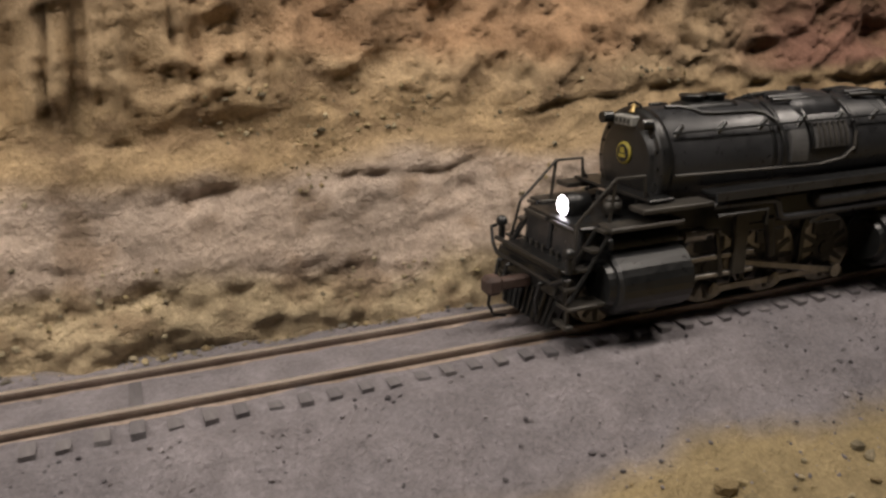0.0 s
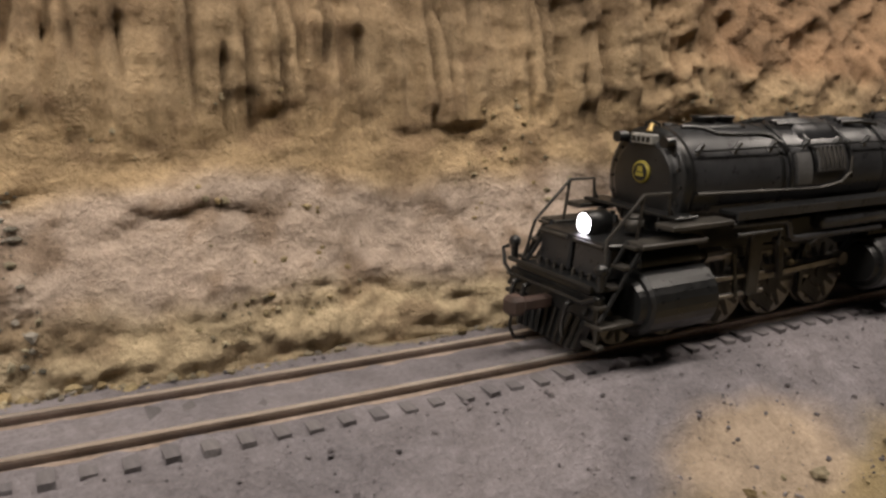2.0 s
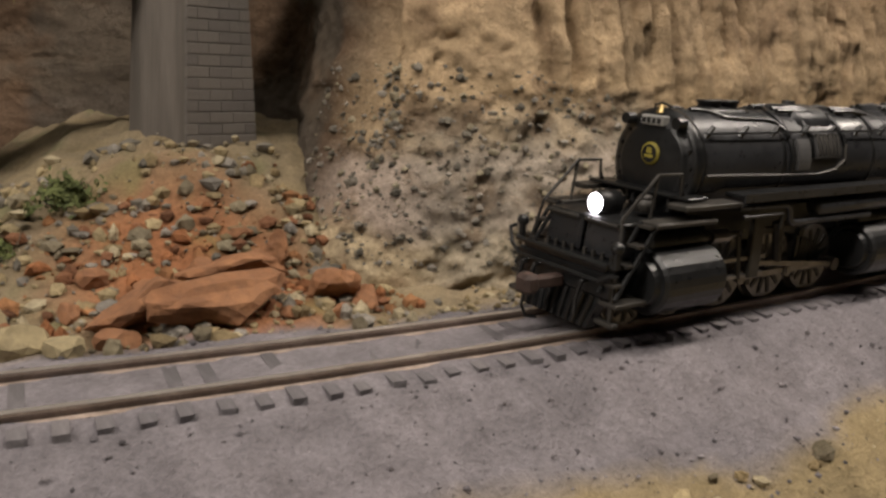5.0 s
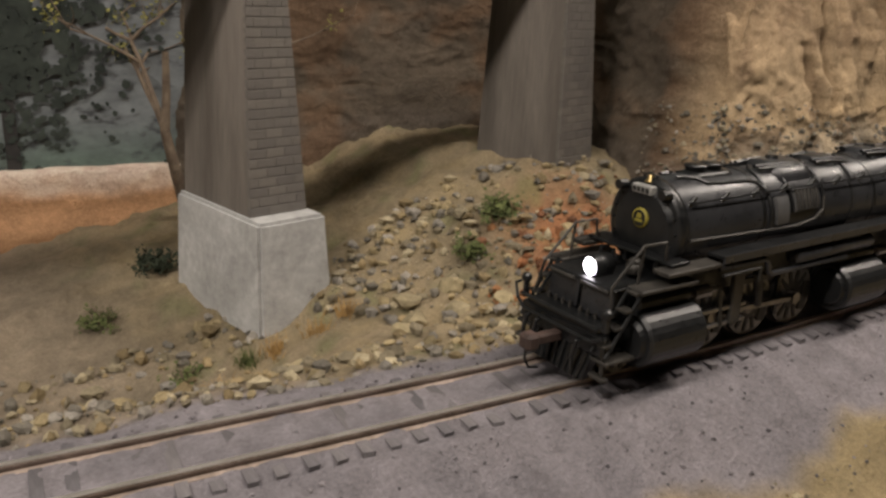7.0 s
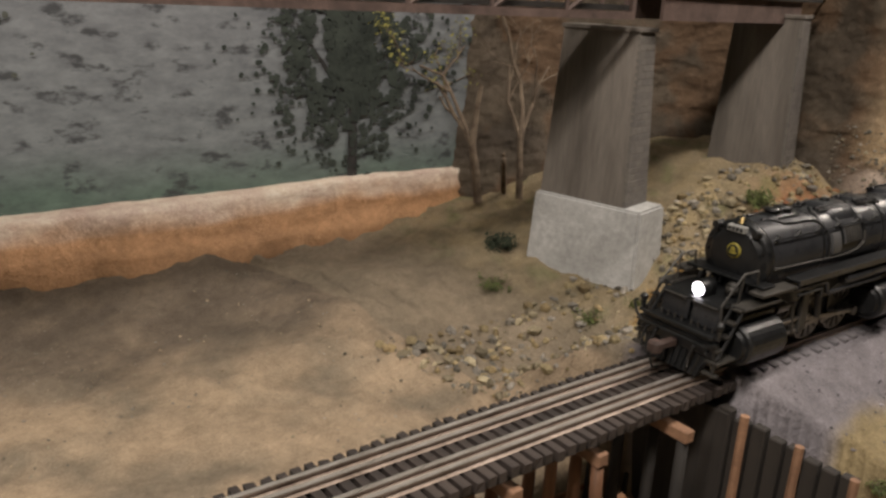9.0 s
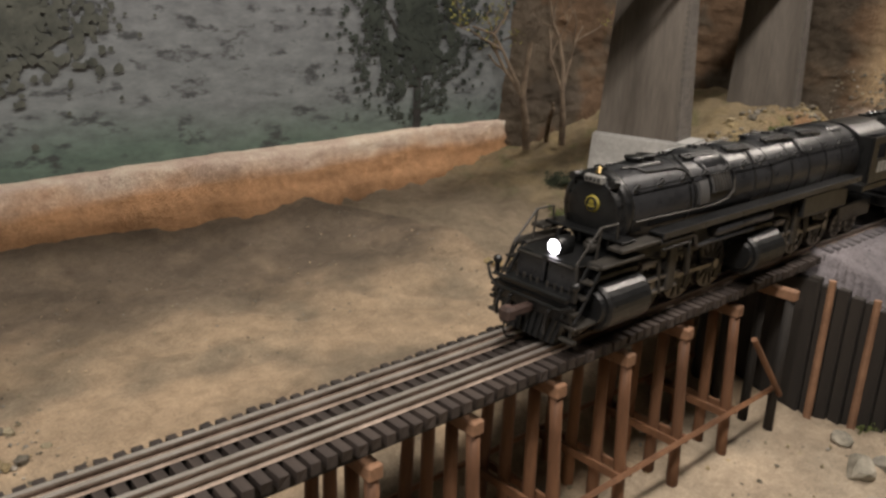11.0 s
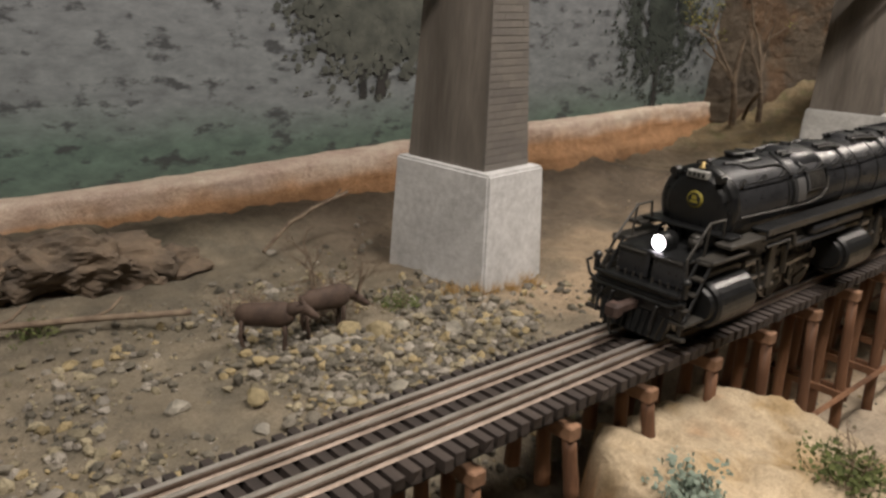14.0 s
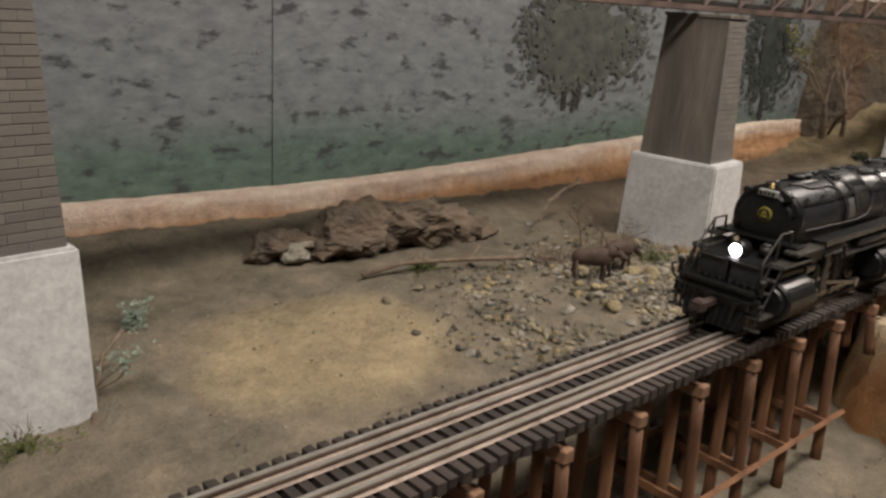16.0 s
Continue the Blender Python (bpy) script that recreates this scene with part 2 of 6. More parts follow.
def tube(bm, p0, p1, r0, r1=None, n=12, caps=True):
    p0, p1 = Vector(p0), Vector(p1)
    r1 = r0 if r1 is None else r1
    q = (p1 - p0).to_track_quat("Z", "Y")
    rings = []
    for p, r in ((p0, r0), (p1, r1)):
        rings.append([bm.verts.new(p + q @ Vector((r * math.cos(2 * math.pi * i / n), r * math.sin(2 * math.pi * i / n), 0))) for i in range(n)])
    for i in range(n):
        bm.faces.new((rings[0][i], rings[0][(i + 1) % n], rings[1][(i + 1) % n], rings[1][i]))
    if caps:
        bm.faces.new(list(reversed(rings[0])))
        bm.faces.new(rings[1])


def pipe(bm, pts, r, n=8):
    """A bent round bar swept through the points as one skin."""
    pts = [Vector(p) for p in pts]
    rings = []
    side = None
    for i, p in enumerate(pts):
        t = ((pts[min(i + 1, len(pts) - 1)] - p).normalized() + (p - pts[max(i - 1, 0)]).normalized()).normalized()
        if side is None:
            side = t.orthogonal().normalized()
        side = (side - t * side.dot(t)).normalized()
        up = t.cross(side)
        rings.append([bm.verts.new(p + side * r * math.cos(2 * math.pi * k / n) + up * r * math.sin(2 * math.pi * k / n)) for k in range(n)])
    for A, B in zip(rings, rings[1:]):
        for k in range(n):
            bm.faces.new((A[k], A[(k + 1) % n], B[(k + 1) % n], B[k]))
    bm.faces.new(list(reversed(rings[0])))
    bm.faces.new(rings[-1])


def lathe(bm, prof, axis_m, n=32):
    """Spins (along, radius) pairs round the local x axis of axis_m."""
    rings = []
    for a, r in prof:
        rings.append([bm.verts.new(axis_m @ Vector((a, r * math.cos(2 * math.pi * i / n), r * math.sin(2 * math.pi * i / n)))) for i in range(n)])
    for A, B in zip(rings, rings[1:]):
        for i in range(n):
            bm.faces.new((A[i], A[(i + 1) % n], B[(i + 1) % n], B[i]))
    bm.faces.new(list(reversed(rings[0])))
    bm.faces.new(rings[-1])


def smoothstep(v, a, b):
    t = min(1.0, max(0.0, (v - a) / (b - a)))
    return t * t * (3 - 2 * t)


def lerp3(a, b, t):
    return tuple(p + (q - p) * t for p, q in zip(a, b))


def rocky(seed, size, squash=(1, 1, 1), sub=2, rough=0.35, flat=0.25):
    """A broken stone: a ball cut by random planes and roughened."""
    rnd = random.Random(seed)
    bm = bmesh.new()
    bmesh.ops.create_icosphere(bm, subdivisions=sub, radius=1)
    cuts = []
    for _ in range(9):
        d = Vector((rnd.gauss(0, 1), rnd.gauss(0, 1), rnd.gauss(0, 1))).normalized()
        cuts.append((d, rnd.uniform(0.45, 0.85)))
    off = Vector((seed * 3.1, seed * 1.7, 0))
    for v in bm.verts:
        for d, h in cuts:
            over = v.co.dot(d) - h
            if over > 0:
                v.co -= d * over
        v.co *= 1 + rough * 0.4 * noise.noise(v.co * 2.3 + off)
        v.co = Vector((v.co.x * squash[0], v.co.y * squash[1], v.co.z * squash[2])) * size
    return bm


def soil_mesh(name, verts, faces, colours, parent=None, mat=EARTH):
    me = bpy.data.meshes.new(name)
    me.from_pydata(verts, [], faces)
    me.materials.append(mat)
    att = me.color_attributes.new("soil", "FLOAT_COLOR", "POINT")
    flat = np.ones((len(verts), 4), dtype=np.float32)
    flat[:, :3] = np.array(colours, dtype=np.float32)
    att.data.foreach_set("color", flat.ravel())
    for p in me.polygons:
        p.use_smooth = True
    ob = new(name, me)
    if parent:
        ob.parent = parent
    return ob


def grid_faces(nu, nv):
    return [(i * nv + j, (i + 1) * nv + j, (i + 1) * nv + j + 1, i * nv + j + 1) for i in range(nu - 1) for j in range(nv - 1)]


def fbm(x, y, z, scale, octaves=4):
    return noise.fractal(Vector((x * scale, y * scale, z * scale)), 0.9, 2.1, octaves)


# ---------------------------------------------------------------- ground
BALLAST = (0.195, 0.183, 0.198)
SAND = (0.33, 0.255, 0.175)
BRIDGE_SHADE = (0.13, 0.105, 0.08)
DIRT = (0.20, 0.165, 0.12)
OCHRE = (0.27, 0.215, 0.12)
REDSOIL = (0.28, 0.125, 0.058)
MOSS = (0.17, 0.18, 0.07)


def ledge_y(x):
    """The painted backdrop's foot."""
    return 0.339 - 0.345 * x


def ground_z(x, y):
    d = y - line_y(x)
    q = ledge_y(x) - y
    edge = -0.0945 + 0.4 * max(0.0, -d - 0.017)
    soft = 0.0012 if d < 0.02 else 0.0012 + 0.6 * min(0.05, d - 0.02)
    river = 1 - smoothstep(x, edge - soft, edge + 0.0012)
    rz = -0.072 + 0.029 * smoothstep(d, -0.012, 0.06) + 0.012 * smoothstep(-q, -0.10, -0.03)
    rz += 0.016 * smoothstep(x, -0.20, -0.03) * smoothstep(d, 0.07, 0.18)
    rz += 0.030 * smoothstep(-d, 0.03, 0.09) * smoothstep(-x, 0.40, 0.47) * (1 - smoothstep(-x, 0.55, 0.62))
    a = abs(d)
    if d < 0:
        lz = -0.0030 - 0.52 * max(0.0, a - 0.019)
        lz = max(lz, -0.075)
    else:
        lz = -0.0030 - 0.30 * max(0.0, min(a, 0.026) - 0.019)
        lz += 0.034 * smoothstep(d, 0.045, 0.125) * smoothstep(x, 0.05, 0.15)
        lz -= 0.040 * smoothstep(d, 0.028, 0.10) * (1 - smoothstep(x, -0.05, 0.085)) * (1 - 0.55 * smoothstep(y, 0.17, 0.26))
        lz -= 0.006 * smoothstep(y, 0.17, 0.25) * (1 - smoothstep(x, 0.10, 0.2))
    if a < 0.02 and x > -0.10:
        lz = -0.0020 + 0.0005 * fbm(x, y, 2, 150) - 0.0012 * smoothstep(a, 0.0100, 0.0135)
    z = lz + (rz - lz) * river
    rough = 1 - (1 - smoothstep(a, 0.012, 0.030)) * (x > -0.09)
    z += rough * (0.0024 * fbm(x, y, 0, 35) + 0.0016 * fbm(x, y, 3, 130))
    if 0 <= d and x > -0.09:
        z += 0.0030 * smoothstep(d, 0.03, 0.06) * fbm(x, y, 7, 60)
    return z


def ground_colour(x, y):
    d = y - line_y(x)
    n = 0.5 + 0.5 * fbm(x, y, 5, 24)
    m = 0.5 + 0.5 * fbm(x, y, 9, 70)
    if x > -0.095:
        c = BALLAST
        if d < 0:
            e = smoothstep(-d + 0.012 * n, 0.046, 0.054)
            c = lerp3(c, OCHRE, e)
            patch = smoothstep(0.012 - math.hypot((x - 0.425) * 0.45, d + 0.042) + 0.006 * n, 0, 0.006)
            c = lerp3(c, (0.36, 0.29, 0.22), patch)
        else:
            e = smoothstep(d + 0.006 * n, 0.026, 0.034)
            far = lerp3(OCHRE, DIRT, m)
            far = lerp3(far, REDSOIL, smoothstep(0.045 - math.hypot(x - 0.125, (d - 0.06) * 0.7), 0, 0.03))
            far = lerp3(far, MOSS, 0.5 * smoothstep(m, 0.62, 0.8))
            far = lerp3(far, DIRT, smoothstep(-x, -0.02, 0.04))
            c = lerp3(c, far, e)
        return c
    c = lerp3(SAND, DIRT, smoothstep(n, 0.35, 0.75))
    if d < 0:
        c = lerp3(c, (0.42, 0.36, 0.28), 0.6)
    # dark band along the bank: the upper bridge's shadow painted on the riverbed
    band = smoothstep(0.100 - abs(ledge_y(x) - y - 0.06), 0.0, 0.06) * smoothstep(-x, -0.05, 0.1)
    c = lerp3(c, BRIDGE_SHADE, min(1.0, 0.95 * band * (0.6 + 0.7 * m)))
    east = smoothstep(-x, 0.34, 0.42)
    c = lerp3(c, lerp3((0.12, 0.112, 0.09), (0.22, 0.19, 0.14), m), east * 0.9)
    pond = smoothstep(0.062 - math.hypot((x + 0.648) * 0.95, (y - 0.362) * 1.10) + 0.02 * n, 0, 0.03)
    c = lerp3(c, (0.34, 0.275, 0.17), 0.85 * pond)
    return c


def axis(stops):
    out = []
    for (a, step), (b, _) in zip(stops, stops[1:]):
        out += list(np.arange(a, b - 1e-9, step))
    return out + [stops[-1][0]]


gx = axis([(-2.2, 0.05), (-1.2, 0.012), (-0.9, 0.005), (-0.11, 0.0012), (-0.07, 0.004), (0.70, 0.012), (1.1, 0.06), (2.0, 0)])
gd = axis([(-0.55, 0.03), (-0.16, 0.008), (-0.09, 0.003), (-0.02, 0.005), (0.02, 0.003), (0.06, 0.0045), (0.34, 0.012), (0.60, 0)])
verts, cols = [], []
for x in gx:
    y0 = line_y(x)
    for dd in gd:
        verts.append((x, y0 + dd, ground_z(x, y0 + dd)))
        cols.append(ground_colour(x, y0 + dd))
tagged(soil_mesh("ground", verts, grid_faces(len(gx), len(gd)), cols), "modelled scenery ground of ballast, sand and dirt with a painted shadow band", "ground", kind="structure")

# ---------------------------------------------------------------- cliff
FOOT = [(1.30, -0.01), (0.85, 0.010), (0.60, 0.019), (0.50, 0.0215), (0.40, 0.0255), (0.30, 0.035), (0.235, 0.047), (0.195, 0.058), (0.168, 0.070), (0.160, 0.090),
        (0.172, 0.125), (0.195, 0.175), (0.185, 0.215), (0.145, 0.250), (0.100, 0.280), (0.062, 0.303), (0.050, 0.332)]


def spline(points, n):
    out = []
    P = [points[0]] + points + [points[-1]]
    seg = len(points) - 1
    for i in range(n):
        s = i / (n - 1) * seg
        k = min(int(s), seg - 1)
        t = s - k
        a, b, c, d = (np.array(P[k + j], float) for j in range(4))
        out.append(0.5 * (2 * b + (c - a) * t + (2 * a - 5 * b + 4 * c - d) * t * t + (3 * b - a - 3 * c + d) * t ** 3))
    return np.array(out)


def even(points, step):
    fine = spline(points, 4000)
    length = np.r_[0, np.cumsum(np.hypot(*np.diff(fine, axis=0).T))]
    s = np.arange(0, length[-1], step)
    return np.stack([np.interp(s, length, fine[:, 0]), np.interp(s, length, fine[:, 1])], 1), s


def cliff_colour(x, y, z, side):
    n = 0.5 + 0.5 * fbm(x, y, z, 22)
    m = 0.5 + 0.5 * fbm(x, y, z, 80)
    w = z + 0.010 * (n - 0.5)
    pale, ochre, tan, brown = (0.44, 0.362, 0.300), (0.41, 0.305, 0.180), (0.40, 0.30, 0.185), (0.19, 0.13, 0.08)
    c = lerp3((0.46, 0.375, 0.245), pale, smoothstep(w, 0.006, 0.014))
    c = lerp3(c, ochre, smoothstep(w, 0.030, 0.037))
    c = lerp3(c, tan, smoothstep(w, 0.046, 0.056))
    c = lerp3(c, (0.42, 0.20, 0.11), 0.38 * smoothstep(w, 0.056, 0.064) * smoothstep(x + 0.02 * m, 0.47, 0.52) * (1 - smoothstep(x, 0.58, 0.63)))
    c = lerp3(c, (0.21, 0.115, 0.085), smoothstep(w, 0.050, 0.054) * smoothstep(x, 0.62, 0.66))
    c = lerp3(c, (0.235, 0.215, 0.175), 0.85 * smoothstep(x, 0.17, 0.19) * (1 - smoothstep(x + 0.6 * w, 0.275, 0.31)) * (1 - smoothstep(w, 0.036, 0.052)) * (0.5 + 0.7 * m))
    c = lerp3(c, brown, 0.6 * smoothstep(m, 0.5, 0.8))
    c = lerp3(c, brown, 0.45 * smoothstep(w, 0.058, 0.085))
    # shade behind the piers and upper bridge, painted into the turned-back side's colour
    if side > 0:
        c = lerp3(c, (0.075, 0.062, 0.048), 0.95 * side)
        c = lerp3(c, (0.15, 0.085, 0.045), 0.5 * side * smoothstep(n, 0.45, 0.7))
    return c


def crease(x, y, z, seed, width):
    """1 along the seams of a broken-up surface, 0 inside its blocks."""
    d = noise.voronoi(Vector((x, y, z + seed)))[0]
    return smoothstep(width - (d[1] - d[0]), 0.0, width)


def build_cliff():
    pts, s = even(FOOT, 0.0014)
    nv, top = 150, 0.135
    verts, cols = [], []
    tang = np.gradient(pts, axis=0)
    tang /= np.hypot(*tang.T)[:, None]
    for i, ((x, y), (tx, ty)) in enumerate(zip(pts, tang)):
        nx, ny = ty, -tx        # towards the hill
        if ny < 0 and s[i] < 0.57:
            nx, ny = -nx, -ny
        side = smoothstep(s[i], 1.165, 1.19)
        seen = x < 0.95
        for j in range(nv):
            z = -0.012 + (top + 0.012) * j / (nv - 1)
            lean = 0.42 * max(0, z) * (1 - 0.6 * side)
            if z > 0.058:
                lean -= 0.10 * (z - 0.058)
            bulge = 0.0055 * fbm(x, y, z * 0.8, 14, 2) + 0.0016 * fbm(x, y, z * 1.6, 55, 4) + 0.0006 * fbm(x, y, z, 190, 3)
            w = s[i] + 0.0035 * fbm(x, y, z * 0.6, 26, 2)
            dark = 0.0
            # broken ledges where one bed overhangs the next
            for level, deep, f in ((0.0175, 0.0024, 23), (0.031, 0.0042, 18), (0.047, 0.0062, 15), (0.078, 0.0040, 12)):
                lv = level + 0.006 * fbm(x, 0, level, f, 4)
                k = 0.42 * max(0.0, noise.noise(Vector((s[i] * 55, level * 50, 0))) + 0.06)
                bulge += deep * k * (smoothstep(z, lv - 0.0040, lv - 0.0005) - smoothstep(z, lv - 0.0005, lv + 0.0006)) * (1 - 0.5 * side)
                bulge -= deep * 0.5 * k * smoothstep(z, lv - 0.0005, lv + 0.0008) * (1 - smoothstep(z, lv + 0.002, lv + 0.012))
                # shadow under the overhang, painted in by way of dark
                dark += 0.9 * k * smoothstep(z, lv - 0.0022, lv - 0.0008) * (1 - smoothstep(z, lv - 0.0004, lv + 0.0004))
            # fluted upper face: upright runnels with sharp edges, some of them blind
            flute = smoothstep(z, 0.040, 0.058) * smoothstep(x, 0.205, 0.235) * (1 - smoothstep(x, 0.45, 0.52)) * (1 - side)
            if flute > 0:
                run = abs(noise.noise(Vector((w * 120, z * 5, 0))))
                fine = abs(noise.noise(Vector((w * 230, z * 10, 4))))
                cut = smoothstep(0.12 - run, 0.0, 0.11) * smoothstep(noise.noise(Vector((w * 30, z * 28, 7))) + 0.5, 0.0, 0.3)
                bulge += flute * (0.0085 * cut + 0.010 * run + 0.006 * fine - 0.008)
                # groove shading painted in, as the frontal lamps leave the runnels flat
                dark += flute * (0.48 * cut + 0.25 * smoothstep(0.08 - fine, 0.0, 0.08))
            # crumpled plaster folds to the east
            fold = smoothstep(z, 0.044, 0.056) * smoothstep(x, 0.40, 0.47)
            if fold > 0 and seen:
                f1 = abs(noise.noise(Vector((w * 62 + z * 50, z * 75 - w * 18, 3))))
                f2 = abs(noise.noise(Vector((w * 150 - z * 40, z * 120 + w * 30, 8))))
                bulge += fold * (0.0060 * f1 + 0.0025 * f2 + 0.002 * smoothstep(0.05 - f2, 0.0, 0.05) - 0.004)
                # painted shade in the hollows and creases of the folds
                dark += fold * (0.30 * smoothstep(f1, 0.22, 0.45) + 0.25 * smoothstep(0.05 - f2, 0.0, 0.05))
            # blocks and upright joints in the pale lower beds
            low = smoothstep(z, 0.0, 0.008) * (1 - smoothstep(z, 0.030, 0.040)) * (1 - side)
            if low > 0 and seen:
                joint = abs(noise.noise(Vector((w * 48, z * 16, 9))))
                mask = smoothstep(noise.noise(Vector((w * 22, z * 40, 5))), 0.05, 0.35)
                cr = crease(w * 30, z * 48, 0.0, 2.0, 0.035) * mask
                bulge += low * (0.0012 * smoothstep(0.05 - joint, 0, 0.05) * mask + 0.0006 * cr + 0.0007 * noise.noise(Vector((w * 130, z * 70, 2))))
                dark += low * 0.7 * cr
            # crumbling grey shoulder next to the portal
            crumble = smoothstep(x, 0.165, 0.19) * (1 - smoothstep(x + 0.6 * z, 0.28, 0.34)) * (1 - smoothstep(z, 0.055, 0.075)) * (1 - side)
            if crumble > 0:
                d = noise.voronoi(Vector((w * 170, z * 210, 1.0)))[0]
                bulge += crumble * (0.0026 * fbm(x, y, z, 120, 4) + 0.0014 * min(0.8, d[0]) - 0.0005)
                # seams between the crumbs darkened as painted crevice shade
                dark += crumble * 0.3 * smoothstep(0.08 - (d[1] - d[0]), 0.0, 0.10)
            # rubble strewn along the foot
            apron = (1 - smoothstep(z, 0.006, 0.014)) * (1 - side) * seen
            if apron > 0:
                bulge += apron * 0.0022 * min(0.8, noise.voronoi(Vector((w * 210, z * 260, 4.0)))[0][0])
            o = lean + bulge
            verts.append((x + nx * o, y + ny * o, z + 0.002 * fbm(x, y, z, 30, 2)))
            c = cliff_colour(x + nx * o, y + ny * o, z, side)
            # brown by dark: painted shade in undercuts and grooves, plus the joint lines
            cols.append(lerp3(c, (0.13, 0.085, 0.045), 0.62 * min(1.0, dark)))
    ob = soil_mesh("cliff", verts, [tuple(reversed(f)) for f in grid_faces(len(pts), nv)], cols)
    return tagged(ob, "layered tan and ochre plaster rock cliff", "cliff", kind="structure"), verts, nv


cliff, cliff_verts, cliff_nv = build_cliff()

# plateau behind the cliff top
def plateau():
    ring = [Vector(cliff_verts[i * cliff_nv + cliff_nv - 1]) for i in range(0, len(cliff_verts) // cliff_nv, 4)]
    verts, cols, rows = [], [], 9
    for p in ring:
        for j in range(rows):
            t = j / (rows - 1)
            far = Vector((max(p.x, 0.25) + 0.25, 0.75, 0.17))
            q = p.lerp(far, t ** 1.3)
            q.z += 0.008 * fbm(q.x, q.y, 0, 25) * (t > 0)
            verts.append(tuple(q))
            cols.append(lerp3((0.42, 0.36, 0.27), (0.33, 0.31, 0.29), 0.5 + 0.5 * fbm(q.x, q.y, 1, 30)))
    ob = soil_mesh("cliff_top", verts, [tuple(reversed(f)) for f in grid_faces(len(ring), rows)], cols)
    tagged(ob, "pale gravelly top of the rock cliff", "cliff top", kind="structure")


plateau()


def backdrop_panel(name, x0, x1, gap, label):
    bm = bmesh.new()
    n = 12
    a, b = Vector((x0, ledge_y(x0), 0)), Vector((x1, ledge_y(x1), 0))
    ahead = (b - a).normalized()
    back = Vector((-ahead.y, ahead.x, 0))
    if back.y < 0:
        back = -back
    m = Matrix.Translation(a + back * gap) @ Matrix((( ahead.x, back.x, 0, 0), (ahead.y, back.y, 0, 0), (0, 0, 1, 0), (0, 0, 0, 1)))
    box(bm, 0, (b - a).length, 0, 0.006, -0.08, 0.50)
    ob = part(name, bm, BACKDROP)
    ob.matrix_basis = m
    return tagged(ob, label, "backdrop", kind="structure"), m


board_1, board_m = backdrop_panel("backdrop_1", -0.528, 0.62, 0.0, "grey-green painted rangeland backdrop board")
board_2, board_m2 = backdrop_panel("backdrop_2", -2.2, -0.5284, 0.0006, "greener painted rangeland backdrop board")


def painted_tree(parent, along, foot, tall, wide, mats, seed, lean=0.0):
    """A tree painted flat on the board: trunk, forks and a crown of many small dabs."""
    rnd = random.Random(seed)
    bm = bmesh.new()
    y = -0.0015

    def stroke(x0, z0, x1, z1, w0, w1):
        bm.faces.new([bm.verts.new(p) for p in ((x0 - w0, y, z0), (x0 + w0, y, z0), (x1 + w1, y, z1), (x1 - w1, y, z1))])

    stroke(along, foot, along + lean * 0.5, foot + tall * 0.45, wide * 0.035, wide * 0.028)
    for k in range(5):
        a = rnd.uniform(-0.9, 0.9)
        stroke(along + lean * 0.5, foot + tall * 0.4, along + lean + a * wide * 0.42, foot + tall * rnd.uniform(0.6, 0.85), wide * 0.02, wide * 0.008)
    trunk = part("painted_trunk", bm, mats[1], parent)
    bm = bmesh.new()
    for k in range(2600):
        u, v = rnd.gauss(0, 0.24), rnd.gauss(0, 0.21)
        clump = 0.5 + 0.5 * noise.noise(Vector((u * 7 + seed, v * 7, 0)))
        if clump < 0.33:
            continue
        cx, cz, r = along + lean + u * wide, foot + tall * (0.66 + v), wide * rnd.uniform(0.008, 0.026)
        yy = y - 0.0003 - 0.0004 * rnd.random()
        k0 = rnd.uniform(0, 6.3)
        bm.faces.new([bm.verts.new((cx + r * rnd.uniform(0.6, 1.2) * math.cos(k0 + a * 1.05), yy, cz + r * rnd.uniform(0.6, 1.2) * math.sin(k0 + a * 1.05))) for a in range(6)])
    part("painted_crown", bm, mats[0], parent)


L = lambda x: (Vector((x, ledge_y(x), 0)) - board_m.translation).length
painted_tree(board_1, L(-0.012), 0.000, 0.120, 0.095, (PAINT_TREE, PAINT_TRUNK), 3)
painted_tree(board_1, L(-0.272), 0.026, 0.090, 0.125, (PAINT_TREE_PALE, PAINT_TRUNK), 12, 0.010)
painted_tree(board_1, L(-0.284), 0.026, 0.085, 0.080, (PAINT_TREE_PALE, PAINT_TRUNK), 21, -0.004)


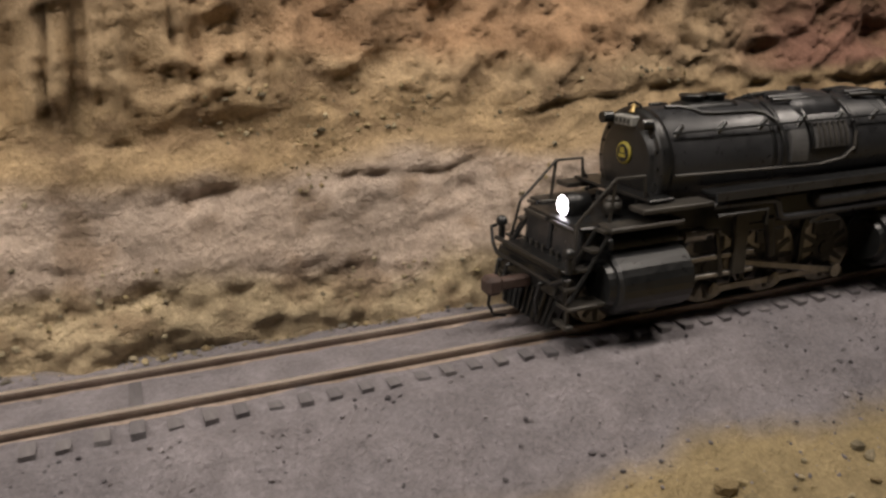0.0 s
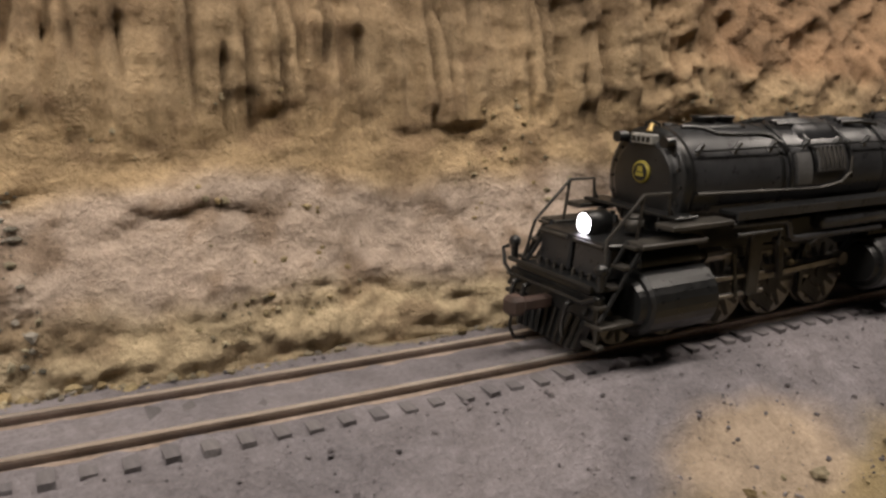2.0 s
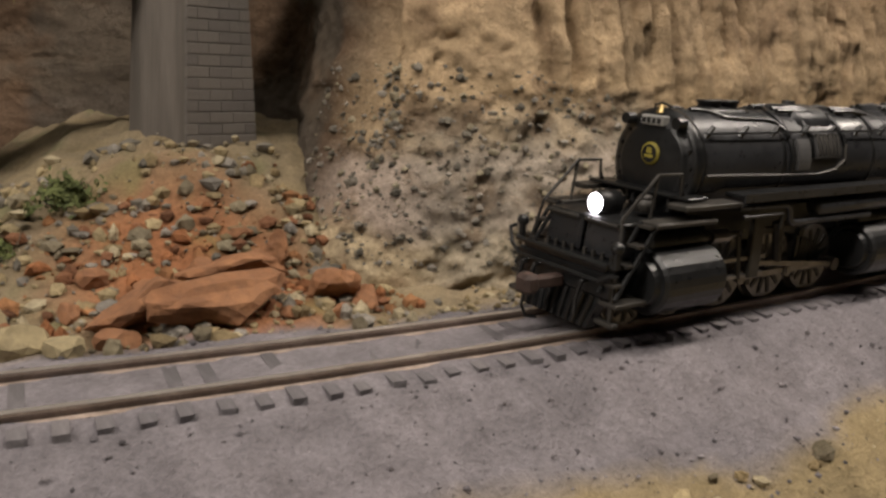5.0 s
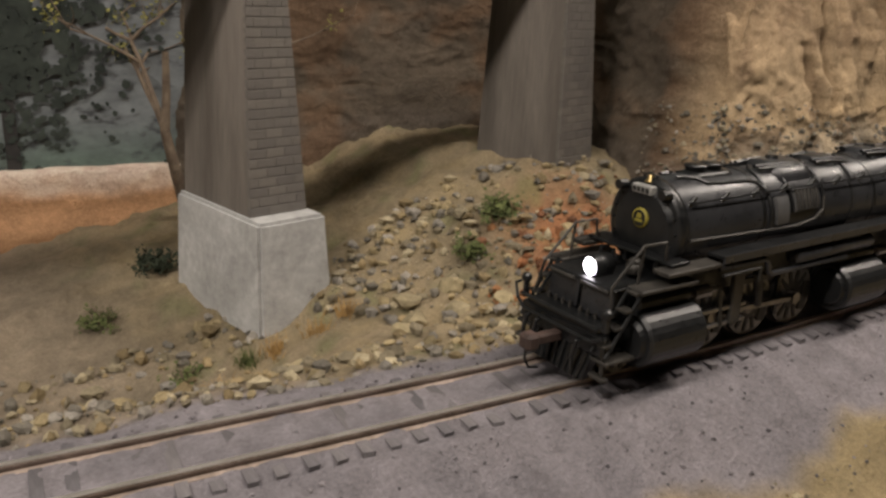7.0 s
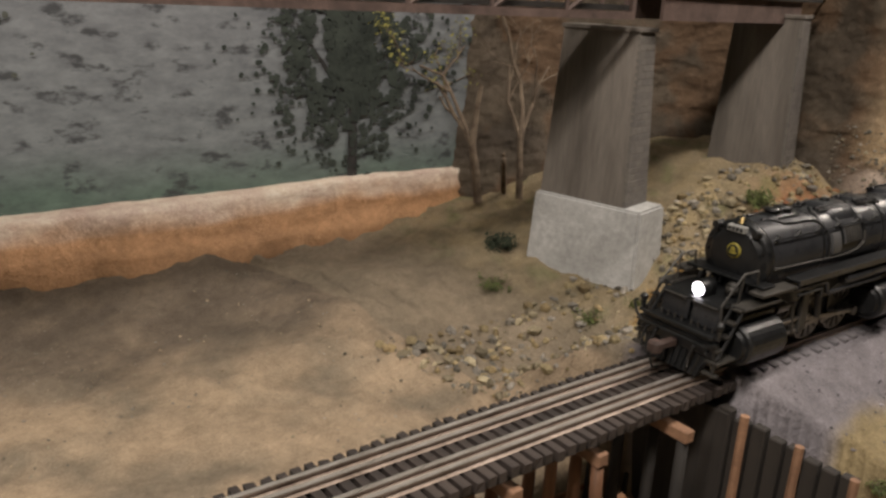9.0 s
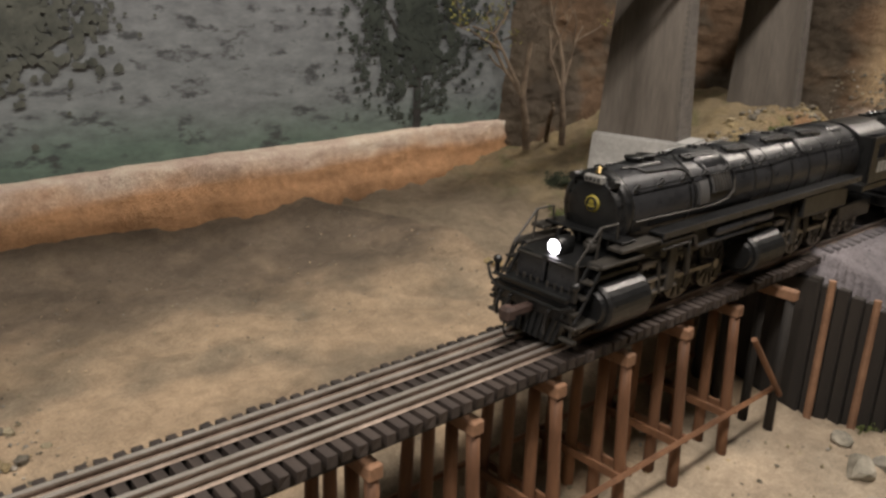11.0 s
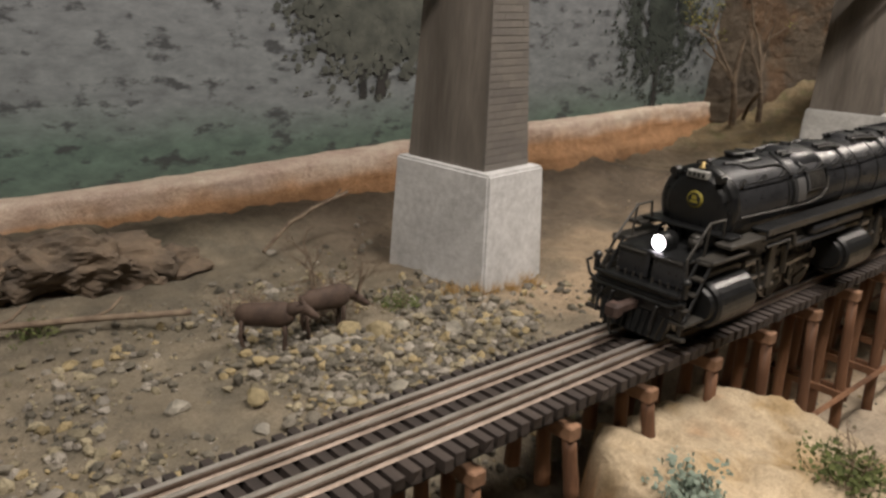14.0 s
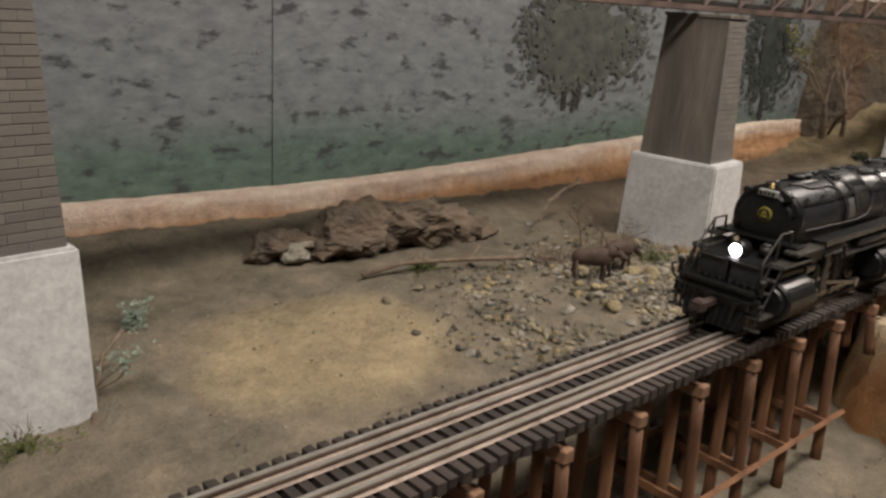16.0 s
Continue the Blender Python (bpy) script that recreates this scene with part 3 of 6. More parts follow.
def build_ledge():
    """The low orange bank at the backdrop's foot, whitish along its top."""
    verts, cols = [], []
    xs = np.arange(-1.6, 0.070, 0.0035)
    prof = [(0.000, 0.003), (0.010, 0.0032), (0.0165, 0.0028), (0.0185, 0.0005), (0.0205, -0.008), (0.026, -0.017), (0.031, -0.024), (0.038, -0.031), (0.050, -0.040), (0.066, -0.055), (0.075, -0.085)]
    fine = []
    for (a, b), (c, d) in zip(prof, prof[1:]):
        fine += [(a + (c - a) * k / 4, b + (d - b) * k / 4) for k in range(4)]
    fine.append(prof[-1])
    for x in xs:
        small = 1 - 0.55 * smoothstep(x, -0.12, 0.03)
        drop = 0.021 * smoothstep(-x, 0.05, 0.55) + -0.004 * smoothstep(x, -0.10, 0.01)
        for o, z in fine:
            o2 = o * small * (1 + 0.25 * fbm(x, 0, 2, 12)) + 0.0030 * fbm(x * 0.4, o, z * 2.5, 40) * smoothstep(o, 0.01, 0.03) - 0.002
            zz = z - drop + 0.0007 * fbm(x, o, 0, 60)
            px, py = x - 0.326 * o2, ledge_y(x) - 0.945 * o2
            verts.append((px, py, zz))
            n = 0.5 + 0.5 * fbm(px, py, zz * 2, 30)
            c = lerp3((0.60, 0.50, 0.42), (0.43, 0.25, 0.135), smoothstep(o + 0.004 * n, 0.0195, 0.025))
            c = lerp3(c, (0.16, 0.09, 0.045), smoothstep(o + 0.012 * n, 0.034, 0.052))
            cols.append(c)
    ob = soil_mesh("river_bank", verts, [tuple(reversed(f)) for f in grid_faces(len(xs), len(fine))], cols)
    tagged(ob, "low orange clay bank with a whitish top", "bank", kind="structure")


build_ledge()

# the room round the layout
def room():
    bm = bmesh.new()
    box(bm, -4.2, 4.2, -3.1, 3.1, -1.02, -1.0)
    tagged(part("floor", bm, ROOM_WALL), "dark floor of the layout room", "floor", kind="structure")
    bm = bmesh.new()
    box(bm, -4.2, 4.2, -3.1, 3.1, 1.5, 1.52)
    tagged(part("ceiling", bm, ROOM_WALL), "dark ceiling of the layout room", "ceiling", kind="structure")
    for name, b in (("wall_south", (-4.2, 4.2, -3.1, -3.0)), ("wall_north", (-4.2, 4.2, 3.0, 3.1)), ("wall_west", (-4.2, -4.1, -2.99, 2.99)), ("wall_east", (4.1, 4.2, -2.99, 2.99))):
        bm = bmesh.new()
        box(bm, *b, -1.0, 1.5)
        tagged(part(name, bm, ROOM_WALL), "dark painted wall of the layout room", "wall", kind="structure")


room()

# ---------------------------------------------------------------- track
def along(x, d=0.0, z=0.0):
    a = line_turn(x)
    return Matrix.Translation((x - math.sin(a) * d, line_y(x) + math.cos(a) * d, z)) @ Matrix.Rotation(a, 4, "Z")


TRESTLE_END = -0.092


def rail(name, d, x0, x1, top, tall, head, mats, parent):
    prof = [(-head * 0.5, top), (head * 0.5, top), (head * 0.5, top - tall * 0.3), (head * 0.18, top - tall * 0.45), (head * 0.18, top - tall * 0.8), (head * 0.95, top - tall), (-head * 0.95, top - tall), (-head * 0.18, top - tall * 0.8), (-head * 0.18, top - tall * 0.45), (-head * 0.5, top - tall * 0.3)]
    bm = bmesh.new()
    xs = np.linspace(x0, x1, max(2, int(abs(x1 - x0) / 0.01)))
    rings = []
    for x in xs:
        m = along(x)
        rings.append([bm.verts.new(m @ Vector((0, d + o, z))) for o, z in prof])
    n = len(prof)
    for A, B in zip(rings, rings[1:]):
        for i in range(n):
            f = bm.faces.new((A[i], B[i], B[(i + 1) % n], A[(i + 1) % n]))
            f.material_index = 0 if i == 0 else 1
    for r in (rings[0], list(reversed(rings[-1]))):
        bm.faces.new(r)
    bmesh.ops.recalc_face_normals(bm, faces=bm.faces)
    return part(name, bm, mats, parent)


def tie_mesh(name, w, l, t, mat, seed):
    rnd = random.Random(seed)
    bm = bmesh.new()
    vs = box(bm, -w / 2, w / 2, -l / 2, l / 2, -t, 0)
    for v in vs:
        v.co.x += rnd.uniform(-1, 1) * w * 0.06
        v.co.y += rnd.uniform(-1, 1) * l * 0.012
    return finish(bm, name, mat)


track = thing("railway_track", "weathered steel rails on grey wooden ties", "track", kind="structure")
for d in (-0.0086, 0.0086):
    rail("rail", d, -1.5, 1.4, 0.0, 0.0021, 0.0015, [RAIL, RAIL_SIDE], track)
for d in (-0.0046, 0.0046):
    rail("guard_rail", d, -1.5, TRESTLE_END - 0.001, -0.0003, 0.0018, 0.0015, [RAIL, RAIL_SIDE], track)

ballast_ties = [tie_mesh("tie", 0.0026, 0.0300, 0.0030, TIE, 40 + k) for k in range(5)]
tie_rnd = random.Random(8)
for k in range(150):
    share("tie", ballast_ties[k % 5], track, along(TRESTLE_END + 0.004 + k * 0.0062, tie_rnd.uniform(-0.0004, 0.0004), -0.0019 - tie_rnd.uniform(0, 0.0005)) @ pose(0, 0, 0, 0, 0, tie_rnd.uniform(-1.2, 1.2)))

# ---------------------------------------------------------------- trestle
def trestle():
    deck = thing("trestle_deck", "dark timber trestle deck stringers and long ties", "bridge deck")
    for d in (-0.0092, -0.0045, 0.0045, 0.0092):
        bm = bmesh.new()
        xs = np.linspace(-1.5, TRESTLE_END, 60)
        rings = []
        for x in xs:
            m = along(x)
            rings.append([bm.verts.new(m @ Vector((0, d + o, z))) for o, z in ((-0.0016, -0.0096), (0.0016, -0.0096), (0.0016, -0.0056), (-0.0016, -0.0056))])
        for A, B in zip(rings, rings[1:]):
            for i in range(4):
                bm.faces.new((A[i], A[(i + 1) % 4], B[(i + 1) % 4], B[i]))
        bm.faces.new(rings[0])
        bm.faces.new(list(reversed(rings[-1])))
        bmesh.ops.recalc_face_normals(bm, faces=bm.faces)
        part("stringer", bm, DARK_WOOD, deck)
    ties = [tie_mesh("tie", 0.0026, 0.0308, 0.0031, DECK_TIE, k) for k in range(5)]
    x, k = TRESTLE_END - 0.002, 0
    rnd = random.Random(5)
    while x > -1.14:
        share("tie", ties[k % 5], deck, along(x, rnd.uniform(-0.0004, 0.0004), -0.00225 - rnd.uniform(0, 0.0003)) @ pose(0, 0, 0, 0, 0, rnd.uniform(-1, 1)))
        x -= 0.00405
        k += 1
    # one bent, copied along the line
    def pile(p0, p1, r, seed):
        bm = bmesh.new()
        n, rows = 9, 6
        p0, p1 = Vector(p0), Vector(p1)
        q = (p1 - p0).to_track_quat("Z", "Y")
        rings = []
        for j in range(rows):
            t = j / (rows - 1)
            c = p0.lerp(p1, t)
            rings.append([bm.verts.new(c + q @ Vector((math.cos(a), math.sin(a), 0)) * r * (1.08 - 0.16 * t) * (1 + 0.10 * noise.noise(Vector((math.cos(a) * 2 + seed, math.sin(a) * 2, t * 4))))) for a in (2 * math.pi * i / n for i in range(n))])
        for A, B in zip(rings, rings[1:]):
            for i in range(n):
                bm.faces.new((A[i], A[(i + 1) % n], B[(i + 1) % n], B[i]))
        bm.faces.new(list(reversed(rings[0])))
        bm.faces.new(rings[-1])
        return bm

    def bent(foot, seed):
        ob = thing("trestle_bent", "trestle bent of round reddish-brown timber piles", "trestle bent", "bents of the trestle")
        bm = bmesh.new()
        box(bm, -0.0022, 0.0022, -0.0158, 0.0158, -0.0139, -0.0097, 0.0004)
        part("cap", bm, CAP_WOOD, ob)
        for i, (a, b) in enumerate(((-0.0136, -0.0166), (-0.0050, -0.0058), (0.0050, 0.0058), (0.0136, 0.0166))):
            part("post", pile((0, b, foot), (0, a, -0.0138), 0.0021, seed + i), PILE, ob, smooth=True)
        if foot < -0.045:
            bm = bmesh.new()
            box(bm, 0.0021, 0.0034, -0.0186, 0.0186, foot + 0.020, foot + 0.0228)
            part("brace", bm, PILE, ob)
            bm = bmesh.new()
            box(bm, -0.0034, -0.0021, -0.0186, 0.0186, foot + 0.020, foot + 0.0228)
            part("brace", bm, PILE, ob)
        return ob

    kinds = {}
    x, k = -0.1535, 0
    while x > -1.15:
        foot = -0.0745
        if -0.535 < x < -0.452:
            foot = -0.0315
        key = (foot, k % 3)
        if key not in kinds:
            kinds[key] = bent(foot, k * 7)
            kinds[key].matrix_basis = along(x)
        else:
            copy_thing(kinds[key], along(x))
        x -= 0.0327
        k += 1
    # girts between the bents on the open side
    girts = thing("trestle_girts", "long timber girts tying the trestle bents together", "girts")
    for d, z in ((-0.0170, -0.052), (0.0170, -0.052)):
        for x0, x1 in ((-0.452, -0.12), (-1.13, -0.535)):
            n = int((x1 - x0) / 0.0676)
            for i in range(n):
                a, b = along(x1 - i * 0.0676, d, z).translation, along(x1 - (i + 1) * 0.0676 - 0.004, d, z).translation
                bm = bmesh.new()
                tube(bm, a + Vector((0, -0.002 * (d < 0) + 0.002 * (d > 0), 0)), b + Vector((0, -0.002 * (d < 0) + 0.002 * (d > 0), 0)), 0.0011, 0.0011, 5)
                part("girt", bm, PILE, girts)


trestle()


def bulkhead():
    """Timber retaining wall where the trestle meets the fill."""
    wall = thing("timber_bulkhead", "tarred plank retaining wall with pole posts", "retaining wall")
    rnd = random.Random(2)
    m = along(-0.0975)
    d = -0.017
    k = 0
    while d > -0.058:
        w = 0.0052
        top = -0.0105 - 0.32 * max(0, -d - 0.018)
        bm = bmesh.new()
        box(bm, -0.002 + rnd.uniform(-0.0004, 0.0004), 0.002, -w * 0.47, w * 0.47, -0.082, top + rnd.uniform(-0.001, 0.001), 0.0004)
        ob = part("plank", bm, DARK_WOOD, wall)
        ob.matrix_basis = m @ pose(0.40 * (-d - 0.017), d, 0)
        d -= w
        k += 1
    for d, lean in ((-0.024, 0.0), (-0.040, 0.03), (-0.056, 0.0)):
        bm = bmesh.new()
        tube(bm, (-0.0035, 0, -0.08), (-0.0035 + lean * 0.02, 0, -0.0075 - 0.32 * (-d - 0.018)), 0.0018, 0.0015, 8)
        ob = part("post", bm, CAP_WOOD, wall)
        ob.matrix_basis = m @ pose(0.40 * (-d - 0.017), d, 0)
    for d in (0.02,):
        for k in range(9):
            bm = bmesh.new()
            box(bm, -0.002, 0.002, -0.0024, 0.0024, -0.082, -0.011, 0.0004)
            ob = part("plank", bm, DARK_WOOD, wall)
            ob.matrix_basis = m @ pose(0.0, 0.017 - k * 0.0042, 0)
    # end bent in front of the wall
    end = thing("end_bent", "weathered end bent with a diagonal brace", "trestle bent")
    bm = bmesh.new()
    box(bm, -0.002, 0.002, -0.021, 0.019, -0.0139, -0.0097, 0.0004)
    part("cap", bm, CAP_WOOD, end)
    for y in (-0.0185, -0.007, 0.007, 0.0175):
        bm = bmesh.new()
        tube(bm, (0, y, -0.078), (0, y, -0.0138), 0.0021, 0.0019, 8)
        part("post", bm, DARK_WOOD, end, smooth=True)
    bm = bmesh.new()
    tube(bm, (0.0, -0.021, -0.055), (-0.030, -0.021, -0.022), 0.0012, 0.0012, 6)
    part("diagonal_brace", bm, PILE, end)
    end.matrix_basis = along(-0.121)


bulkhead()

# ---------------------------------------------------------------- piers and upper bridge
def pier(x, y, turn, width, depth, base_top, base_foot, top, base_mat, label, has_base=True, inset=0.0030, set_back=0.0030):
    ob = thing("bridge_pier", label, "bridge pier", "piers of the upper bridge", m=pose(x, y, 0, 0, 0, turn))
    if not has_base:
        inset = set_back = 0.0
    if has_base:
        bm = bmesh.new()
        vs = box(bm, 0, width, 0, depth, base_foot, base_top)
        for v in vs:
            if v.co.z < (base_top + base_foot) / 2:
                v.co.x += -0.0022 if v.co.x < width / 2 else 0.0022
                v.co.y += -0.0022 if v.co.y < depth / 2 else 0.0022
        bmesh.ops.bevel(bm, geom=list(bm.edges), offset=0.0012, segments=2, affect="EDGES")
        bmesh.ops.subdivide_edges(bm, edges=list(bm.edges), cuts=3, use_grid_fill=True)
        for v in bm.verts:
            v.co += Vector((1, 1, 0)) * 0.0003 * noise.noise(v.co * 160)
        part("plinth", bm, base_mat, ob, smooth=False)
    foot = base_top if has_base else base_foot
    bm = bmesh.new()
    c0 = (inset, width - inset, set_back, depth - inset)
    high = top - foot
    tap = min(high * 0.045, width * 0.16)
    vs = box(bm, c0[0], c0[1], c0[2], c0[3], foot - 0.001, top)
    for v in vs:
        if v.co.z > (foot + top) / 2:
            v.co.x += tap if v.co.x < width / 2 else -tap
            v.co.y += tap if v.co.y < depth / 2 else -tap
    column = part("column", bm, STAINED, ob)
    # brick courses on the narrow face, standard bricks sharing three meshes
    course, rows = 0.0034, int(high / 0.0034)
    bricks = []
    for k in range(3):
        bm = bmesh.new()
        box(bm, 0.0001, 0.9999, -0.0004, 0.0012, 0.00018, course - 0.00012, 0.00012)
        bricks.append(finish(bm, "brick", BRICK))
    for r in range(rows):
        f = r / rows
        a, b, yy = c0[0] + tap * f, c0[1] - tap * f, c0[2] + tap * f
        n = 3
        shift = 0.5 if r % 2 else 0.0
        edges = [0.0] + [(i + shift) / n for i in range(0 if shift else 1, n)] + [1.0]
        for e0, e1 in zip(edges, edges[1:]):
            w = (b - a) * (e1 - e0) - 0.00015
            share("brick", bricks[r % 3], column, Matrix.Translation((a + (b - a) * e0, yy, foot + r * course)) @ Matrix.Diagonal((w, 1, 1, 1)))
    bm = bmesh.new()
    box(bm, c0[0] + tap - 0.0012, c0[1] - tap + 0.0012, c0[2] + tap - 0.0012, c0[3] - tap + 0.0012, top, top + 0.0022, 0.0003)
    part("cap_stone", bm, STAINED, ob)
    return ob


pier(0.1400, 0.1345, 3, 0.024, 0.046, 0.0, 0.020, 0.112, CONCRETE, "grey brick-faced bridge abutment pier beside the cliff", False)
pier(0.0158, 0.1607, 0, 0.0275, 0.064, 0.0158, -0.034, 0.103, CONCRETE, "soot-stained brick bridge pier on a grey concrete plinth", True, 0.0022, 0.0100)
pier(-0.3802, 0.2800, -9, 0.0415, 0.0620, 0.0150, -0.048, 0.105, WHITE_CONCRETE, "brick bridge pier on a pale grey concrete plinth", True, 0.0045, 0.0070)
pier(-0.7900, 0.3910, -9, 0.042, 0.060, 0.0180, -0.055, 0.105, WHITE_CONCRETE, "tapering bridge pier on a chipped whitewashed plinth")


def upper_bridge():
    pts = [(0.34, 0.130), (0.158, 0.158), (0.028, 0.182), (-0.155, 0.245), (-0.358, 0.318), (-0.778, 0.418), (-1.3, 0.52)]
    line, s = even(pts, 0.01)
    z0 = 0.108

    def strip(name, off0, off1, za, zb, i0, i1, mat, parent):
        bm = bmesh.new()
        rings = []
        tang = np.gradient(line, axis=0)
        for i in range(i0, i1):
            t = tang[i] / np.hypot(*tang[i])
            nrm = np.array((-t[1], t[0]))
            p, q = line[i] + nrm * off0, line[i] + nrm * off1
            rings.append([bm.verts.new((*p, za)), bm.verts.new((*q, za)), bm.verts.new((*q, zb)), bm.verts.new((*p, zb))])
        for A, B in zip(rings, rings[1:]):
            for k in range(4):
                bm.faces.new((A[k], A[(k + 1) % 4], B[(k + 1) % 4], B[k]))
        bm.faces.new(rings[0])
        bm.faces.new(list(reversed(rings[-1])))
        bmesh.ops.recalc_face_normals(bm, faces=bm.faces)
        return part(name, bm, mat, parent)

    br = thing("upper_bridge", "rusty brown steel girder bridge on tall piers", "bridge")
    a = int(np.argmin(np.hypot(line[:, 0] - 0.163, line[:, 1] - 0.157)))
    b = len(line) - 1
    mid = int(np.argmin(np.hypot(line[:, 0] - 0.028, line[:, 1] - 0.182)))
    for off in (-0.012, 0.010):
        strip("plate_girder", off, off + 0.002, z0 + 0.001, z0 + 0.013, a, mid, GIRDER, br)
        strip("bottom_chord", off, off + 0.003, z0 + 0.001, z0 + 0.0045, mid + 1, b, GIRDER, br)
        strip("top_chord", off, off + 0.003, z0 + 0.030, z0 + 0.0335, mid + 1, b, GIRDER, br)
    strip("deck", -0.014, 0.014, z0 + 0.0135, z0 + 0.0155, a - 2, mid, DARK_WOOD, br)
    strip("deck", -0.0085, 0.0085, z0 + 0.0050, z0 + 0.0075, mid + 1, b, DARK_WOOD, br)
    for off in (-0.0075, 0.0075):
        strip("rail", off, off + 0.001, z0 + 0.0157, z0 + 0.0175, 2, mid, RAIL_SIDE, br)
    tang = np.gradient(line, axis=0)
    for i in range(a, mid):
        t = tang[i] / np.hypot(*tang[i])
        nrm = np.array((-t[1], t[0]))
        bm = bmesh.new()
        p = line[i] + nrm * -0.0133
        tube(bm, (*p, z0 + 0.0015), (*p, z0 + 0.0128), 0.0011, 0.0011, 4)
        part("stiffener", bm, GIRDER, br)
    i = mid + 1
    while i + 4 < b:
        for off in (-0.0105, 0.0115):
            for i0, i1, za, zb in ((i, i, 0.004, 0.031), (i, i + 4, 0.031, 0.004)):
                pts2 = []
                for ii, zz in ((i0, za), (i1, zb)):
                    t = tang[ii] / np.hypot(*tang[ii])
                    nrm = np.array((-t[1], t[0]))
                    pts2.append((*(line[ii] + nrm * off), z0 + zz))
                bm = bmesh.new()
                tube(bm, pts2[0], pts2[1], 0.0011, 0.0011, 6)
                part("truss_member", bm, GIRDER, br)
        i += 4


upper_bridge()

# ---------------------------------------------------------------- locomotive (built in millimetres, front towards -x)
MM = Matrix.Scale(0.001, 4)


def mpart(name, bm, mat, parent, label="", smooth=False):
    bm.transform(MM)
    return part(name, bm, mat, parent, label, smooth)


R_BOILER, Z_BOILER = 12.6, 35.8
Z_EMBLEM = 38.0
DRIVERS_FRONT = (18.5, 38.0, 57.5)
DRIVERS_REAR = (101.5, 121.0, 140.5)
R_DRIVER = 9.2
MOVING = {"wheels": [], "rods": [], "mains": []}


def ring_x(bm, x0, x1, r, zc=Z_BOILER, yc=0.0, n=48):
    lathe(bm, [(x0, r), (x1, r)], Matrix.Translation((0, yc, zc)), n)


def saddle(bm, x0, x1, half, top, r=R_BOILER):
    """A rounded casing sitting astride the boiler top."""
    n = 14
    rings = []
    for x, k in ((x0, 0.86), (x0 + (x1 - x0) * 0.12, 1.0), (x1 - (x1 - x0) * 0.12, 1.0), (x1, 0.86)):
        ring = []
        for i in range(n + 1):
            a = -half + 2 * half * i / n
            e = abs(a / half) ** 6
            rr = r - 0.4 + (top + 0.4) * k * (1 - e)
            ring.append(bm.verts.new((x, rr * math.sin(a), Z_BOILER + rr * math.cos(a))))
        rings.append(ring)
    for A, B in zip(rings, rings[1:]):
        for i in range(n):
            bm.faces.new((A[i], A[i + 1], B[i + 1], B[i]))
    bm.faces.new(rings[0])
    bm.faces.new(list(reversed(rings[-1])))
    bmesh.ops.recalc_face_normals(bm, faces=bm.faces)


